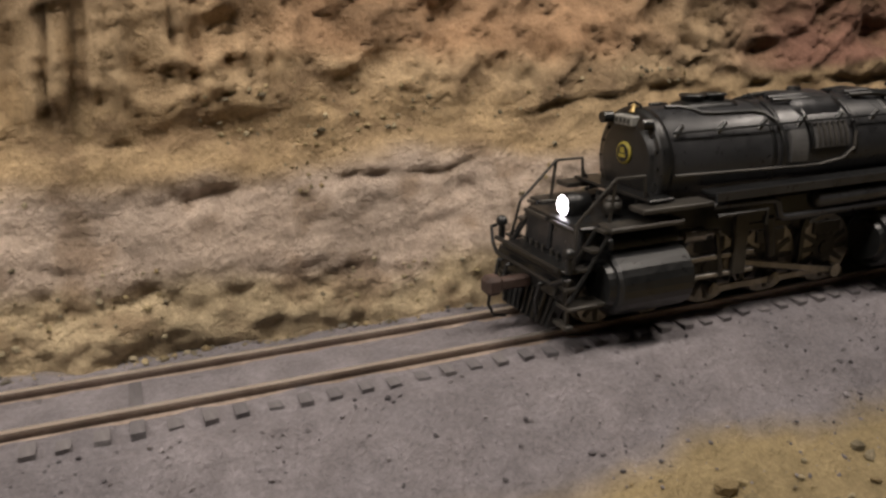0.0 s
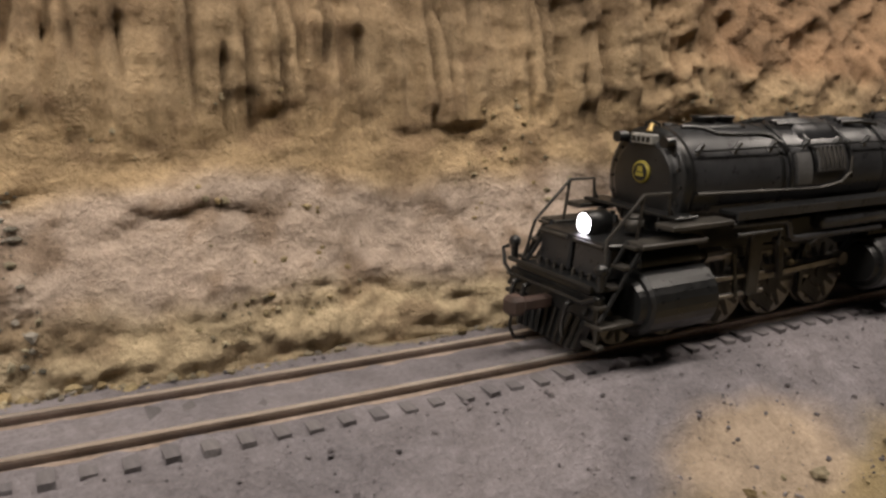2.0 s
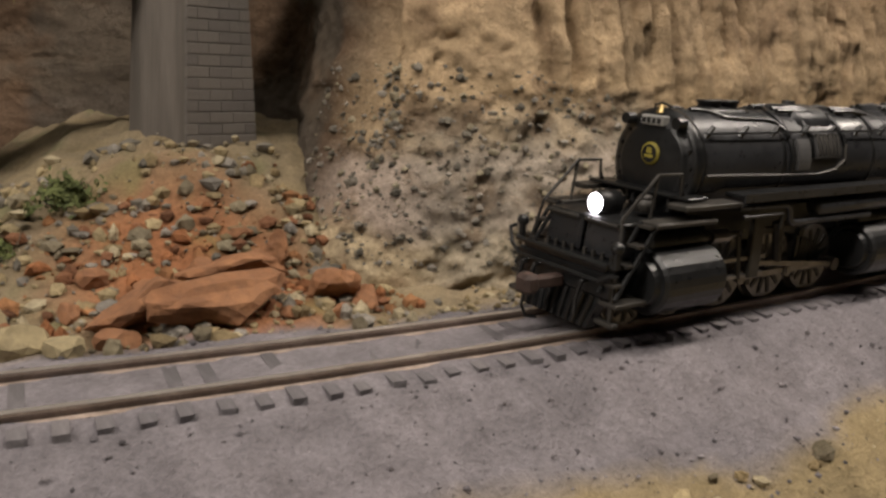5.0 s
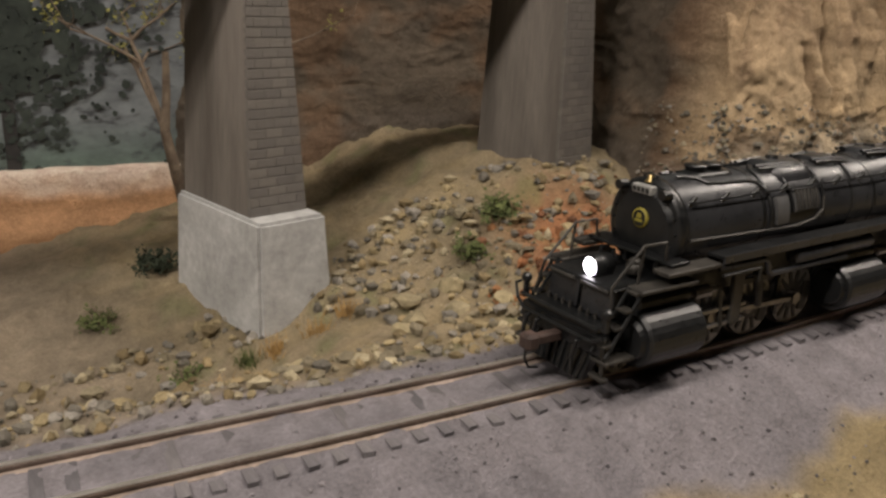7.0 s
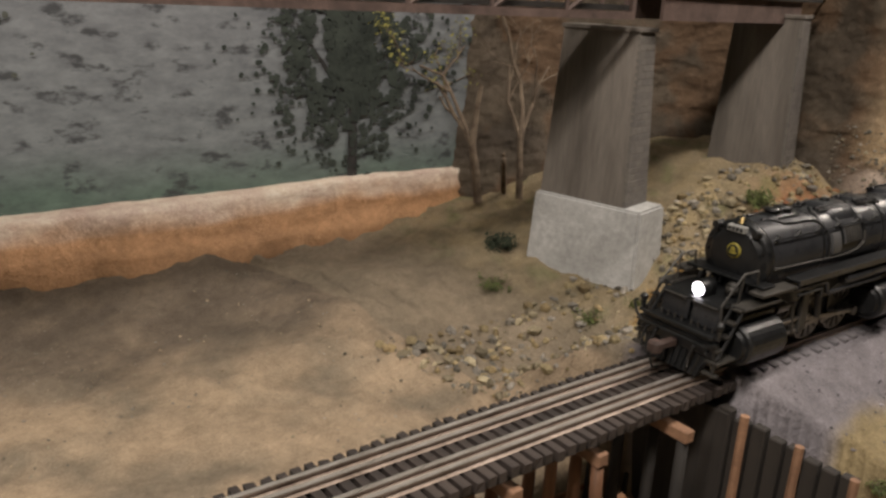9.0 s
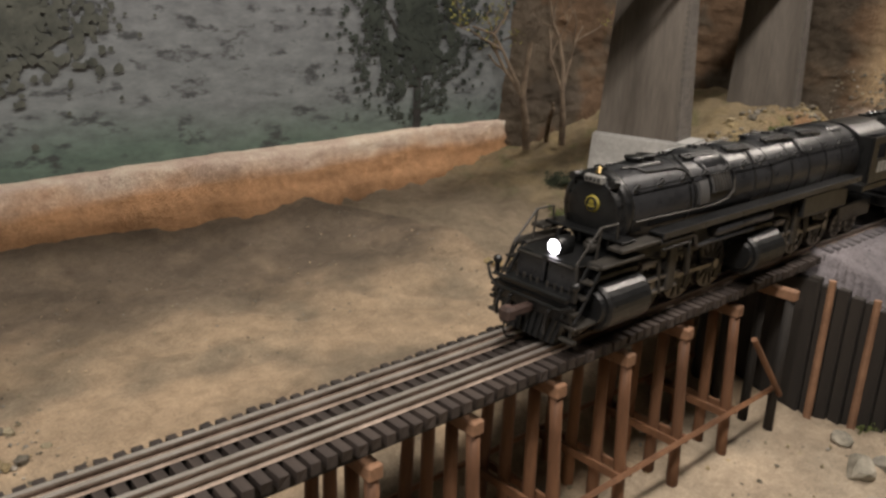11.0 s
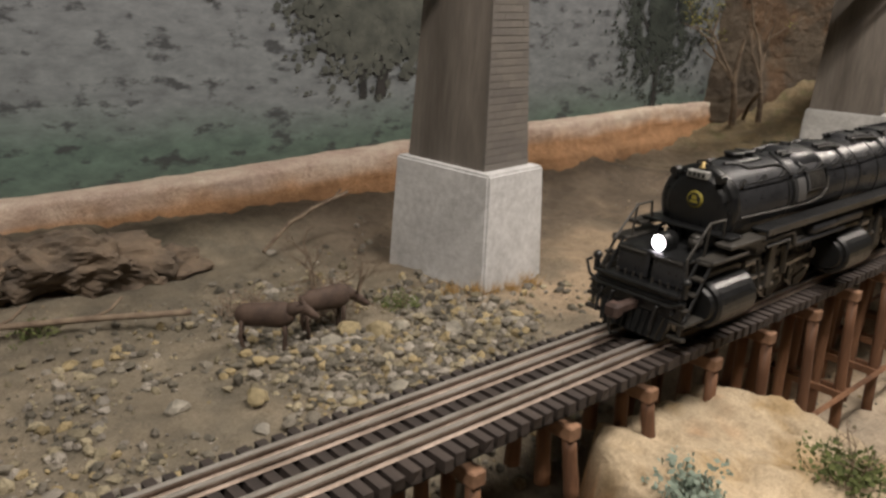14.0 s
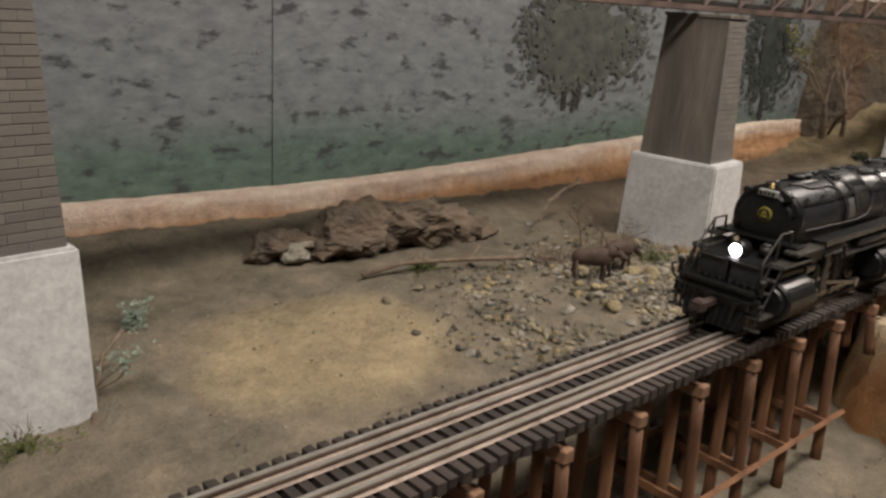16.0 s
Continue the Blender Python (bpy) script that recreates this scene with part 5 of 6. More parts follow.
        tube(bm, (0, -9.4, 0), (0, 9.4, 0), r * 0.2, r * 0.2, 12)
        ob = mpart(name, bm, GRIME, loco, "oily spoked wheels on an axle")
        for s in (-1, 1):
            y0 = s * 7.1
            mm = Matrix.Translation((0, y0, 0)) @ Matrix.Rotation(s * math.pi / 2, 4, "Z")
            bm = bmesh.new()
            lathe(bm, [(-1.2, r * 0.86), (-1.2, r + 0.6), (-0.5, r + 0.6), (-0.4, r), (1.6, r), (1.6, r * 0.84)], mm, 40)
            mpart("tyre", bm, STEEL, ob)
            bm = bmesh.new()
            star(bm, y0 - s * 0.2, y0 + s * 1.9, r * 0.42, r * 0.88, spokes)
            mpart("wheel_centre", bm, GRIME, ob)
            if spokes > 8:
                bm = bmesh.new()
                box(bm, -r * 0.5, r * 0.5, y0 + s * 1.9 - 0.4, y0 + s * 1.9 + 0.4, r * 0.45, r * 0.82, 0.2)
                mpart("counterweight", bm, GRIME, ob)
                bm = bmesh.new()
                tube(bm, (0, y0, -5.0), (0, y0 + s * 5.2, -5.0), 1.1, 1.1, 10)
                mpart("crank_pin", bm, STEEL, ob)
        ob.location = (x * 0.001, 0, r * 0.001)
        MOVING["wheels"].append((ob, x, r))
        return ob

    for x in DRIVERS_FRONT + DRIVERS_REAR:
        wheelset(x, R_DRIVER, 12, "driving_wheelset")
    for x in (-14.0, 1.0, 160.0, 174.0):
        wheelset(x, 5.2, 8, "carrying_wheelset")
    for s in (-1, 1):
        for base, dr in ((0, DRIVERS_FRONT), (100, DRIVERS_REAR)):
            bm = bmesh.new()
            box(bm, dr[0], dr[-1], s * 11.2 - 0.4, s * 11.2 + 0.4, -0.9, 0.9, 0.2)
            for x in dr:
                tube(bm, (x, s * 10.6, 0), (x, s * 12.0, 0), 1.7, 1.7, 14)
            MOVING["rods"].append(mpart("side_rod", bm, STEEL, loco, "oily steel side rod"))
            bm = bmesh.new()
            box(bm, -38, 0, s * 12.8 - 0.4, s * 12.8 + 0.4, -0.8, 0.8, 0.2)
            tube(bm, (0, s * 12.2, 0), (0, s * 13.6, 0), 1.8, 1.8, 14)
            tube(bm, (-38, s * 12.2, 0), (-38, s * 14.4, 0), 1.9, 1.9, 12)
            MOVING["mains"].append((mpart("main_rod", bm, STEEL, loco, "oily steel main rod"), dr[2]))
    return loco


def tender():
    tn = thing("tender", "long black model locomotive tender with pale lettering", "tender")
    bm = bmesh.new()
    box(bm, 0, 150, -17.5, 17.5, 14, 42, 1.0)
    mpart("tank", bm, BLACK_GLOSS, tn)
    bm = bmesh.new()
    box(bm, 2, 60, -15.5, 15.5, 42, 47, 1.5)
    mpart("coal_bunker", bm, BLACK, tn)
    for k in range(26):
        bm = rocky(k, 3.0, (1, 1, 0.8), 1)
        bm.transform(Matrix.Translation((6 + (k % 9) * 6, -9 + (k // 9) * 9, 47.5)))
        mpart("coal_lump", bm, BLACK, tn)
    for s in (-1, 1):
        bm = bmesh.new()
        for k in range(9):
            box(bm, 30 + k * 9, 35 + k * 9, s * 17.6 - 0.1, s * 17.6 + 0.1, 27, 32)
        mpart("lettering_bars", bm, PALE_PLATE, tn, "pale illegible lettering")
    for x in (16, 32, 48, 102, 118, 134):
        bm = bmesh.new()
        for s in (-1, 1):
            tube(bm, (0, s * 7.2, 0), (0, s * 9.6, 0), 5.2, 5.2, 28)
            box(bm, -6, 6, s * 12 - 0.8, s * 12 + 0.8, -1.5, 2.5)
        ob = mpart("truck_wheelset", bm, GRIME, tn)
        ob.location = (x * 0.001, 0, 0.0052)
    bm = bmesh.new()
    box(bm, -4, 152, -15, 15, 9, 14, 0.5)
    mpart("underframe", bm, BLACK, tn)
    return tn


loco = locomotive()
tend = tender()

# ---------------------------------------------------------------- loose stones
ICO = []


def ico_base():
    for seed in range(6):
        bm = rocky(seed + 50, 1.0, (1, 1, 0.75), 1, 0.5)
        bm.verts.index_update()
        ICO.append((np.array([v.co[:] for v in bm.verts]), [tuple(v.index for v in f.verts) for f in bm.faces]))
        bm.free()


ico_base()


def scatter(name, label, spots, colours, seed):
    """Many small stones as one sheet of stuff: spots are (x, y, z, size)."""
    rnd = np.random.RandomState(seed)
    verts, faces, cols, base = [], [], [], 0
    for k, (x, y, z, r) in enumerate(spots):
        v, f = ICO[k % len(ICO)]
        a = rnd.uniform(0, 6.28)
        rot = np.array([[math.cos(a), -math.sin(a), 0], [math.sin(a), math.cos(a), 0], [0, 0, 1]])
        s = r * rnd.uniform(0.6, 1.3, 3)
        p = (v * s) @ rot.T + np.array((x, y, z + r * 0.25))
        verts += [tuple(q) for q in p]
        faces += [tuple(i + base for i in t) for t in f]
        c = np.array(colours[rnd.randint(len(colours))]) * rnd.uniform(0.6, 1.2)
        cols += [tuple(c)] * len(v)
        base += len(v)
    ob = soil_mesh(name, verts, faces, cols)
    for p in ob.data.polygons:
        p.use_smooth = False
    return tagged(ob, label, "stones", kind="stuff")


def spread(n, seed, x0, x1, d0, d1, lo, hi, keep=None, absolute=False):
    rnd = random.Random(seed)
    out = []
    while len(out) < n:
        x = rnd.uniform(x0, x1)
        d = rnd.uniform(d0, d1)
        y = d if absolute else line_y(x) + d
        if keep and not keep(x, y, rnd):
            continue
        r = lo + (hi - lo) * rnd.random() ** 3.5
        out.append((x, y, ground_z(x, y), r))
    return out


GREYS = [(0.19, 0.175, 0.145), (0.29, 0.27, 0.235), (0.14, 0.13, 0.105), (0.28, 0.25, 0.175)]
YELLOWS = [(0.33, 0.27, 0.155), (0.27, 0.21, 0.115), (0.22, 0.19, 0.13), (0.38, 0.33, 0.22)]
BALLASTS = [(0.19, 0.178, 0.193), (0.25, 0.235, 0.25), (0.12, 0.113, 0.123)]
REDS = [(0.28, 0.12, 0.052), (0.33, 0.165, 0.075), (0.20, 0.095, 0.05)]


def patchy(scale, bar):
    return lambda x, y, rnd: 0.5 + 0.5 * fbm(x, y, 11, scale) + rnd.uniform(-0.15, 0.15) > bar


scatter("riverbed_rubble", "grey and yellowish river stones", spread(7500, 1, -0.62, -0.335, 0.185, 0.395, 0.0005, 0.0036, lambda x, y, rnd: y - line_y(x) > 0.022 and patchy(14, 0.36)(x, y, rnd) and rnd.random() < math.exp(-((x + 0.475) / 0.10) ** 2 - ((y - 0.28) / 0.062) ** 2), True), GREYS + GREYS + YELLOWS[:1], 1)
scatter("riverbed_gravel", "fine grey and tan river gravel", spread(2600, 2, -0.75, -0.10, 0.022, 0.24, 0.0003, 0.0010, patchy(12, 0.46)), GREYS + [(0.36, 0.29, 0.20)], 2)
scatter("pier_bank_rubble", "yellow and grey rubble round the bridge pier", spread(3400, 3, -0.11, 0.165, 0.024, 0.14, 0.0005, 0.0040, patchy(16, 0.36)), YELLOWS + GREYS[:2], 3)
scatter("red_bank_rubble", "broken red sandstone rubble", spread(500, 4, 0.070, 0.172, 0.034, 0.10, 0.0006, 0.0036, patchy(20, 0.40)), REDS + REDS + YELLOWS[:1], 4)
scatter("cliff_foot_rubble", "chips of fallen tan rock below the cliff", spread(1700, 5, 0.165, 0.72, 0.019, 0.036, 0.0003, 0.0016, patchy(30, 0.40)) + spread(500, 25, 0.19, 0.33, 0.022, 0.045, 0.0006, 0.0028), YELLOWS + GREYS[:1], 5)
scatter("ballast_grains", "loose grey ballast grains", spread(3400, 6, -0.085, 0.70, -0.055, 0.022, 0.00022, 0.0009, lambda x, y, rnd: abs(y - line_y(x)) > 0.0155), BALLASTS, 6)
scatter("fascia_rubble", "yellow crumbled rubble below the ballast slope", spread(1300, 7, -0.05, 0.75, -0.12, -0.047, 0.0006, 0.0032, patchy(18, 0.40)), YELLOWS, 7)
scatter("creek_gravel", "pale creek gravel below the trestle", spread(1200, 8, -0.80, -0.10, -0.13, 0.010, 0.0003, 0.0016, patchy(15, 0.45)), YELLOWS + GREYS, 8)


def cliff_chips():
    rnd = random.Random(31)
    out = []
    while len(out) < 1500:
        x, y, z = cliff_verts[rnd.randrange(len(cliff_verts))]
        if 0.165 < x < 0.30 and 0.0 < z < 0.055 - 0.25 * max(0, x - 0.22) and y < 0.12:
            out.append((x, y - 0.0002, z - 0.0005, 0.0004 + 0.0016 * rnd.random() ** 3))
    scatter("cliff_chips", "grey crumbling chips on the cliff shoulder", out, GREYS, 9)
    out = []
    while len(out) < 900:
        x, y, z = cliff_verts[rnd.randrange(len(cliff_verts))]
        if 0.30 < x < 0.72 and 0.0 < z < 0.055 and fbm(x, y, z, 25) > 0.1:
            out.append((x, y, z - 0.0004, 0.0003 + 0.0011 * rnd.random() ** 3))
    scatter("cliff_flakes", "tan flakes stuck to the cliff beds", out, YELLOWS, 10)


cliff_chips()

# ---------------------------------------------------------------- boulders and slabs
def boulder(x, y, size, squash, seed, mat, label, turn=0, group="", sink=0.35, sub=3, lift=0.0, rough=0.06):
    bm = rocky(seed, size, squash, sub, 0.5)
    for v in bm.verts:
        v.co += v.normal * size * rough * noise.fractal(v.co * (3.0 / size), 0.8, 2.2, 4) if v.normal.length else Vector()
    z = ground_z(x, y) + size * squash[2] * (1 - 2 * sink) + lift
    ob = part("boulder", bm, mat)
    ob.matrix_basis = pose(x, y, z, 0, 0, turn)
    return tagged(ob, label, "rock", group)


SLABS = "red slabs beside the track"
boulder(0.121, 0.0655, 0.0125, (1.75, 0.62, 0.55), 2, STONE_RED, "split orange-red sandstone slab beside the track", 6, SLABS, 0.15)
boulder(0.106, 0.073, 0.0115, (1.35, 0.6, 0.50), 4, STONE_RED, "tilted orange-red sandstone slab", 24, SLABS, 0.1)
boulder(0.132, 0.079, 0.0110, (1.5, 0.6, 0.45), 6, STONE_RED, "flat orange-red sandstone slab", -8, SLABS, 0.1, lift=0.002)
boulder(0.154, 0.070, 0.0072, (1.0, 0.95, 0.95), 8, STONE_RED, "rounded brown sandstone block", 20, SLABS, 0.15)
boulder(0.160, 0.064, 0.0055, (1.2, 0.8, 0.6), 9, STONE_RED, "small orange sandstone chunk", 50, SLABS, 0.2)
boulder(0.146, 0.088, 0.0052, (0.8, 0.8, 1.2), 11, STONE_RED, "upright orange sandstone chunk", 0, SLABS, 0.2)
for k, (x, y, r) in enumerate(((0.098, 0.064, 0.0045), (0.113, 0.090, 0.005), (0.092, 0.082, 0.004), (0.128, 0.095, 0.0042), (0.140, 0.098, 0.0036), (0.104, 0.100, 0.0046), (0.150, 0.060, 0.003), (0.137, 0.062, 0.003))):
    boulder(x, y, r, (1.3, 0.9, 0.7), 60 + k, STONE_RED, "small broken orange sandstone piece", 37 * k, SLABS, 0.3, 2)
for k, (x, y, r) in enumerate(((0.078, 0.067, 0.0065), (0.070, 0.072, 0.005), (0.086, 0.060, 0.005), (0.075, 0.083, 0.006), (0.060, 0.077, 0.004))):
    boulder(x, y, r, (1.2, 0.9, 0.8), 80 + k, STONE_YELLOW, "pale yellow boulder on the bank", 51 * k, "yellow boulders", 0.3, 2)
for k, (x, y, r) in enumerate(((-0.445, 0.291, 0.0062), (-0.435, 0.287, 0.0045), (-0.519, 0.284, 0.0048), (-0.467, 0.296, 0.0055), (-0.455, 0.299, 0.0050), (-0.410, 0.300, 0.004), (-0.425, 0.266, 0.0045), (-0.500, 0.268, 0.0038), (-0.540, 0.300, 0.004), (-0.480, 0.252, 0.0042), (-0.530, 0.270, 0.0034), (-0.398, 0.252, 0.0036))):
    boulder(x, y, r, (1.25, 0.9, 0.75), 100 + k, STONE_YELLOW if k in (0, 2, 4) else STONE_GREY, "weathered river boulder among the rubble", 41 * k, "river boulders", 0.3, 2)
for k, (x, y, r) in enumerate(((0.045, 0.112, 0.006), (0.056, 0.104, 0.005), (0.036, 0.106, 0.0045), (0.065, 0.116, 0.005), (0.050, 0.122, 0.0048), (-0.02, 0.118, 0.004), (0.000, 0.110, 0.004), (0.072, 0.098, 0.004))):
    boulder(x, y, r, (1.2, 1.0, 0.7), 130 + k, STONE_YELLOW, "yellow boulder below the bridge pier", 29 * k, "yellow boulders", 0.3, 2)
for k, (x, y, r) in enumerate(((-0.136, 0.030, 0.008), (-0.125, 0.022, 0.006), (-0.155, 0.020, 0.005), (-0.118, 0.040, 0.005), (-0.60, 0.120, 0.007), (-0.575, 0.135, 0.005))):
    boulder(x, y, r, (1.4, 0.9, 0.6), 150 + k, STONE_GREY, "pale creek boulder below the trestle", 67 * k, "creek boulders", 0.3, 2)


def mound(name, label, cx, cy, rx, ry, turn, foot, top, flat, tones, seed, category, power=2.0, wild=0.22):
    """A worn outcrop: a flat-topped lump with crumbling sides."""
    n, m = 90, 60
    verts, cols = [], []
    ca, sa = math.cos(turn), math.sin(turn)
    for i in range(n):
        for j in range(m):
            u, v = -1.15 + 2.3 * i / (n - 1), -1.15 + 2.3 * j / (m - 1)
            r = (abs(u) ** power + abs(v) ** power) ** (1 / power) + wild * fbm(u * 2 + seed, v * 2, 0, 1.3) + 0.5 * wild * fbm(u * 2 + seed, v * 2, 3, 4)
            h = 1 - smoothstep(r, flat, 1.0)
            x, y = cx + ca * u * rx - sa * v * ry, cy + sa * u * rx + ca * v * ry
            z = foot + (top - foot) * h * (1 + 0.22 * wild / 0.22 * fbm(u + seed, v, 1, 2.2)) + 0.0020 * fbm(x, y, seed, 60) + 0.0014 * fbm(x, y, seed, 160)
            verts.append((x, y, z))
            k = 0.5 + 0.5 * fbm(x, y, z, 60)
            c = lerp3(tones[1], tones[0], smoothstep(h + 0.25 * (k - 0.5), 0.75, 0.95))
            cols.append(lerp3(c, tones[2], smoothstep(k, 0.55, 0.85)))
    ob = soil_mesh(name, verts, grid_faces(n, m), cols)
    return tagged(ob, label, category)


boulder(-0.496, 0.428, 0.043, (1.15, 0.50, 0.50), 203, STONE_BROWN, "low brown shelf of eroded rock on the riverbed", -22, "rock shelf", 0.30, 5, rough=0.17)
boulder(-0.541, 0.442, 0.040, (1.25, 0.45, 0.50), 207, STONE_BROWN, "eroded brown rock shelf with a hollow below", -24, "rock shelf", 0.30, 5, rough=0.17)
boulder(-0.580, 0.458, 0.026, (1.3, 0.55, 0.55), 219, STONE_BROWN, "low broken lump of brown shelf rock", -20, "rock shelf", 0.32, 5, rough=0.17)
boulder(-0.464, 0.412, 0.026, (1.0, 0.55, 0.42), 211, STONE_BROWN, "crumbling end of the brown rock shelf", -10, "rock shelf", 0.30, 4, rough=0.15)
boulder(-0.571, 0.450, 0.016, (1.2, 0.6, 0.45), 215, STONE_GREY, "small pale crumbling rock beside the shelf", 0, "rock shelf", 0.30, 4)
mound("sandstone_block", "orange sandstone bluff with a sandy top under the trestle", -0.490, 0.095, 0.045, 0.085, -0.26, -0.095, -0.0235, 0.86, ((0.44, 0.36, 0.25), (0.40, 0.205, 0.095), (0.33, 0.24, 0.13)), 5, "rock", 4.0, 0.07)

# ---------------------------------------------------------------- plants
def branchy(bm, p, d, length, r, depth, rnd, spread_, tips):
    n = 4
    pts = [p]
    for k in range(n):
        d = (d + Vector((rnd.gauss(0, 1), rnd.gauss(0, 1), rnd.gauss(0, 0.6))) * 0.16).normalized()
        pts.append(pts[-1] + d * length / n)
    for k, (a, b) in enumerate(zip(pts, pts[1:])):
        tube(bm, a, b, r * (1 - 0.13 * k), r * (1 - 0.13 * (k + 1)), 6 if r > 0.0006 else 4, False)
    tips.append(pts[-1])
    if depth:
        for k in range(rnd.randint(2, 3)):
            q = pts[rnd.randint(2, n)]
            nd = (d + Vector((rnd.gauss(0, 1), rnd.gauss(0, 1), rnd.gauss(0.2, 0.6))) * spread_).normalized()
            branchy(bm, q, nd, length * rnd.uniform(0.55, 0.8), r * 0.52, depth - 1, rnd, spread_, tips)


def leaf_clumps(tips, rnd, r, n, size):
    bm = bmesh.new()
    for t in tips:
        for k in range(n):
            c = t + Vector((rnd.gauss(0, r), rnd.gauss(0, r), rnd.gauss(0, r)))
            u = Vector((rnd.gauss(0, 1), rnd.gauss(0, 1), rnd.gauss(0, 1))).normalized()
            v = u.orthogonal().normalized()
            s = size * rnd.uniform(0.5, 1.3)
            bm.faces.new([bm.verts.new(c + u * s), bm.verts.new(c + v * s * 0.6), bm.verts.new(c - u * s), bm.verts.new(c - v * s * 0.6)])
    return bm


def tree(name, label, place, height, r, depth, seed, leaf=None, share_=0.5, lean=(0, 0, 1), clump=(0.003, 26, 0.0011), bark=BARK, category="tree"):
    rnd = random.Random(seed)
    ob = thing(name, label, category, m=pose(*place))
    bm, tips = bmesh.new(), []
    branchy(bm, Vector((0, 0, -0.003)), Vector(lean).normalized(), height * 0.5, r, depth, rnd, 0.65, tips)
    part("trunk" if category == "tree" else "stem", bm, bark, ob, smooth=True)
    if leaf:
        some = [t for t in tips if rnd.random() < share_]
        part("crown", leaf_clumps(some, rnd, *clump), leaf, ob)
    return ob


tree("dead_tree", "half-dead tree with sparse yellow-green leaves", (0.048, 0.289, -0.006), 0.150, 0.0032, 4, 4, LEAF_YELLOW, 0.6, (-0.22, -0.1, 1), (0.0034, 40, 0.0012))
tree("dead_tree", "bare grey dead tree beside the bridge pier", (0.069, 0.272, -0.004), 0.150, 0.0026, 4, 9, LEAF_YELLOW, 0.14, (0.12, 0, 1))
stump = thing("broken_branch", "broken pale dead limb leaning from the bank", "branch")
bm = bmesh.new()
pipe(bm, [(0.071, 0.286, -0.006), (0.063, 0.281, 0.006), (0.054, 0.275, 0.015), (0.044, 0.268, 0.022)], 0.0017, 8)
part("limb", bm, BARK, stump, smooth=True)
bm = bmesh.new()
pipe(bm, [(0.048, 0.271, 0.019), (0.044, 0.268, 0.026)], 0.0010, 6)
part("stub", bm, BARK, stump)


def bush(label, place, r, n, leaf, seed, size=0.0010, squash=0.7, name="shrub"):
    rnd = random.Random(seed)
    ob = thing(name, label, "shrub", m=pose(*place))
    bm, tips = bmesh.new(), []
    for k in range(7):
        branchy(bm, Vector((rnd.gauss(0, r * 0.2), rnd.gauss(0, r * 0.2), -0.001)), Vector((rnd.gauss(0, 0.7), rnd.gauss(0, 0.7), 1)).normalized(), r * 0.8, 0.0003, 1, rnd, 0.7, tips)
    part("stem", bm, TWIG, ob)
    pts = [Vector((rnd.gauss(0, r * 0.42), rnd.gauss(0, r * 0.42), abs(rnd.gauss(0.3, 0.45)) * r * squash)) for _ in range(n // 9)]
    part("foliage", leaf_clumps(pts, rnd, r * 0.13, 9, size), leaf, ob)
    return ob


G = ground_z
bush("low green shrub on the red bank", (0.106, 0.134, G(0.106, 0.134)), 0.0085, 900, LEAF_GREEN, 1)
bush("low green shrub on the red bank", (0.086, 0.128, G(0.086, 0.128)), 0.007, 600, LEAF_GREEN, 2)
bush("dark green shrub at the bank's end", (0.012, 0.244, G(0.012, 0.244)), 0.0085, 900, LEAF_DARK, 3)
bush("olive weeds on the bank", (-0.018, 0.222, G(-0.018, 0.222)), 0.009, 500, LEAF_GREEN, 4, 0.0008, 0.35)
bush("olive weeds by the pier plinth", (-0.010, 0.168, G(-0.010, 0.168)), 0.008, 450, LEAF_GREEN, 5, 0.0008, 0.4)
bush("green weeds by the pier plinth", (-0.418, 0.300, G(-0.418, 0.300)), 0.009, 500, LEAF_GREEN, 6, 0.0008, 0.45)
bush("green moss under the rock shelf", (-0.535, 0.392, G(-0.535, 0.392)), 0.010, 500, LEAF_GREEN, 7, 0.0008, 0.3)
bush("pale sage plant on the riverbed", (-0.692, 0.440, G(-0.692, 0.440)), 0.008, 420, LEAF_BLUE, 8, 0.0010, 1.4)
bush("pale sage plant beside the trestle bluff", (-0.5085, 0.138, -0.026), 0.0090, 800, LEAF_BLUE, 9, 0.0010, 1.1)
bush("green weeds on the trestle bluff", (-0.478, 0.108, -0.020), 0.012, 700, LEAF_GREEN, 10, 0.0009, 0.4)
bush("green weeds on the trestle bluff", (-0.455, 0.085, -0.024), 0.014, 800, LEAF_GREEN, 11, 0.0009, 0.4)
bush("bright green weeds at the bulkhead", (-0.095, 0.033, G(-0.103, 0.033)), 0.007, 600, LEAF_GREEN, 12, 0.0008, 0.6)
bush("bright green moss at the plinth's foot", (-0.776, 0.378, G(-0.776, 0.378)), 0.010, 500, LEAF_GREEN, 13, 0.0008, 0.4)
bush("bright green weeds on the fill by the bulkhead", (-0.080, 0.018, G(-0.078, 0.018)), 0.005, 300, LEAF_GREEN, 14, 0.0007, 0.4)


def tuft(label, place, r, tall, n, mat, seed):
    rnd = random.Random(seed)
    ob = thing("grass_tuft", label, "grass", "dry grass tufts", m=pose(*place))
    bm = bmesh.new()
    for k in range(n):
        p = Vector((rnd.gauss(0, r), rnd.gauss(0, r), -0.0005))
        d = Vector((rnd.gauss(0, 0.35), rnd.gauss(0, 0.35), 1)).normalized() * tall * rnd.uniform(0.5, 1.1)
        w = Vector((rnd.gauss(0, 1), rnd.gauss(0, 1), 0)).normalized() * 0.00022
        bm.faces.new([bm.verts.new(p - w), bm.verts.new(p + w), bm.verts.new(p + d)])
    part("clump", bm, mat, ob)


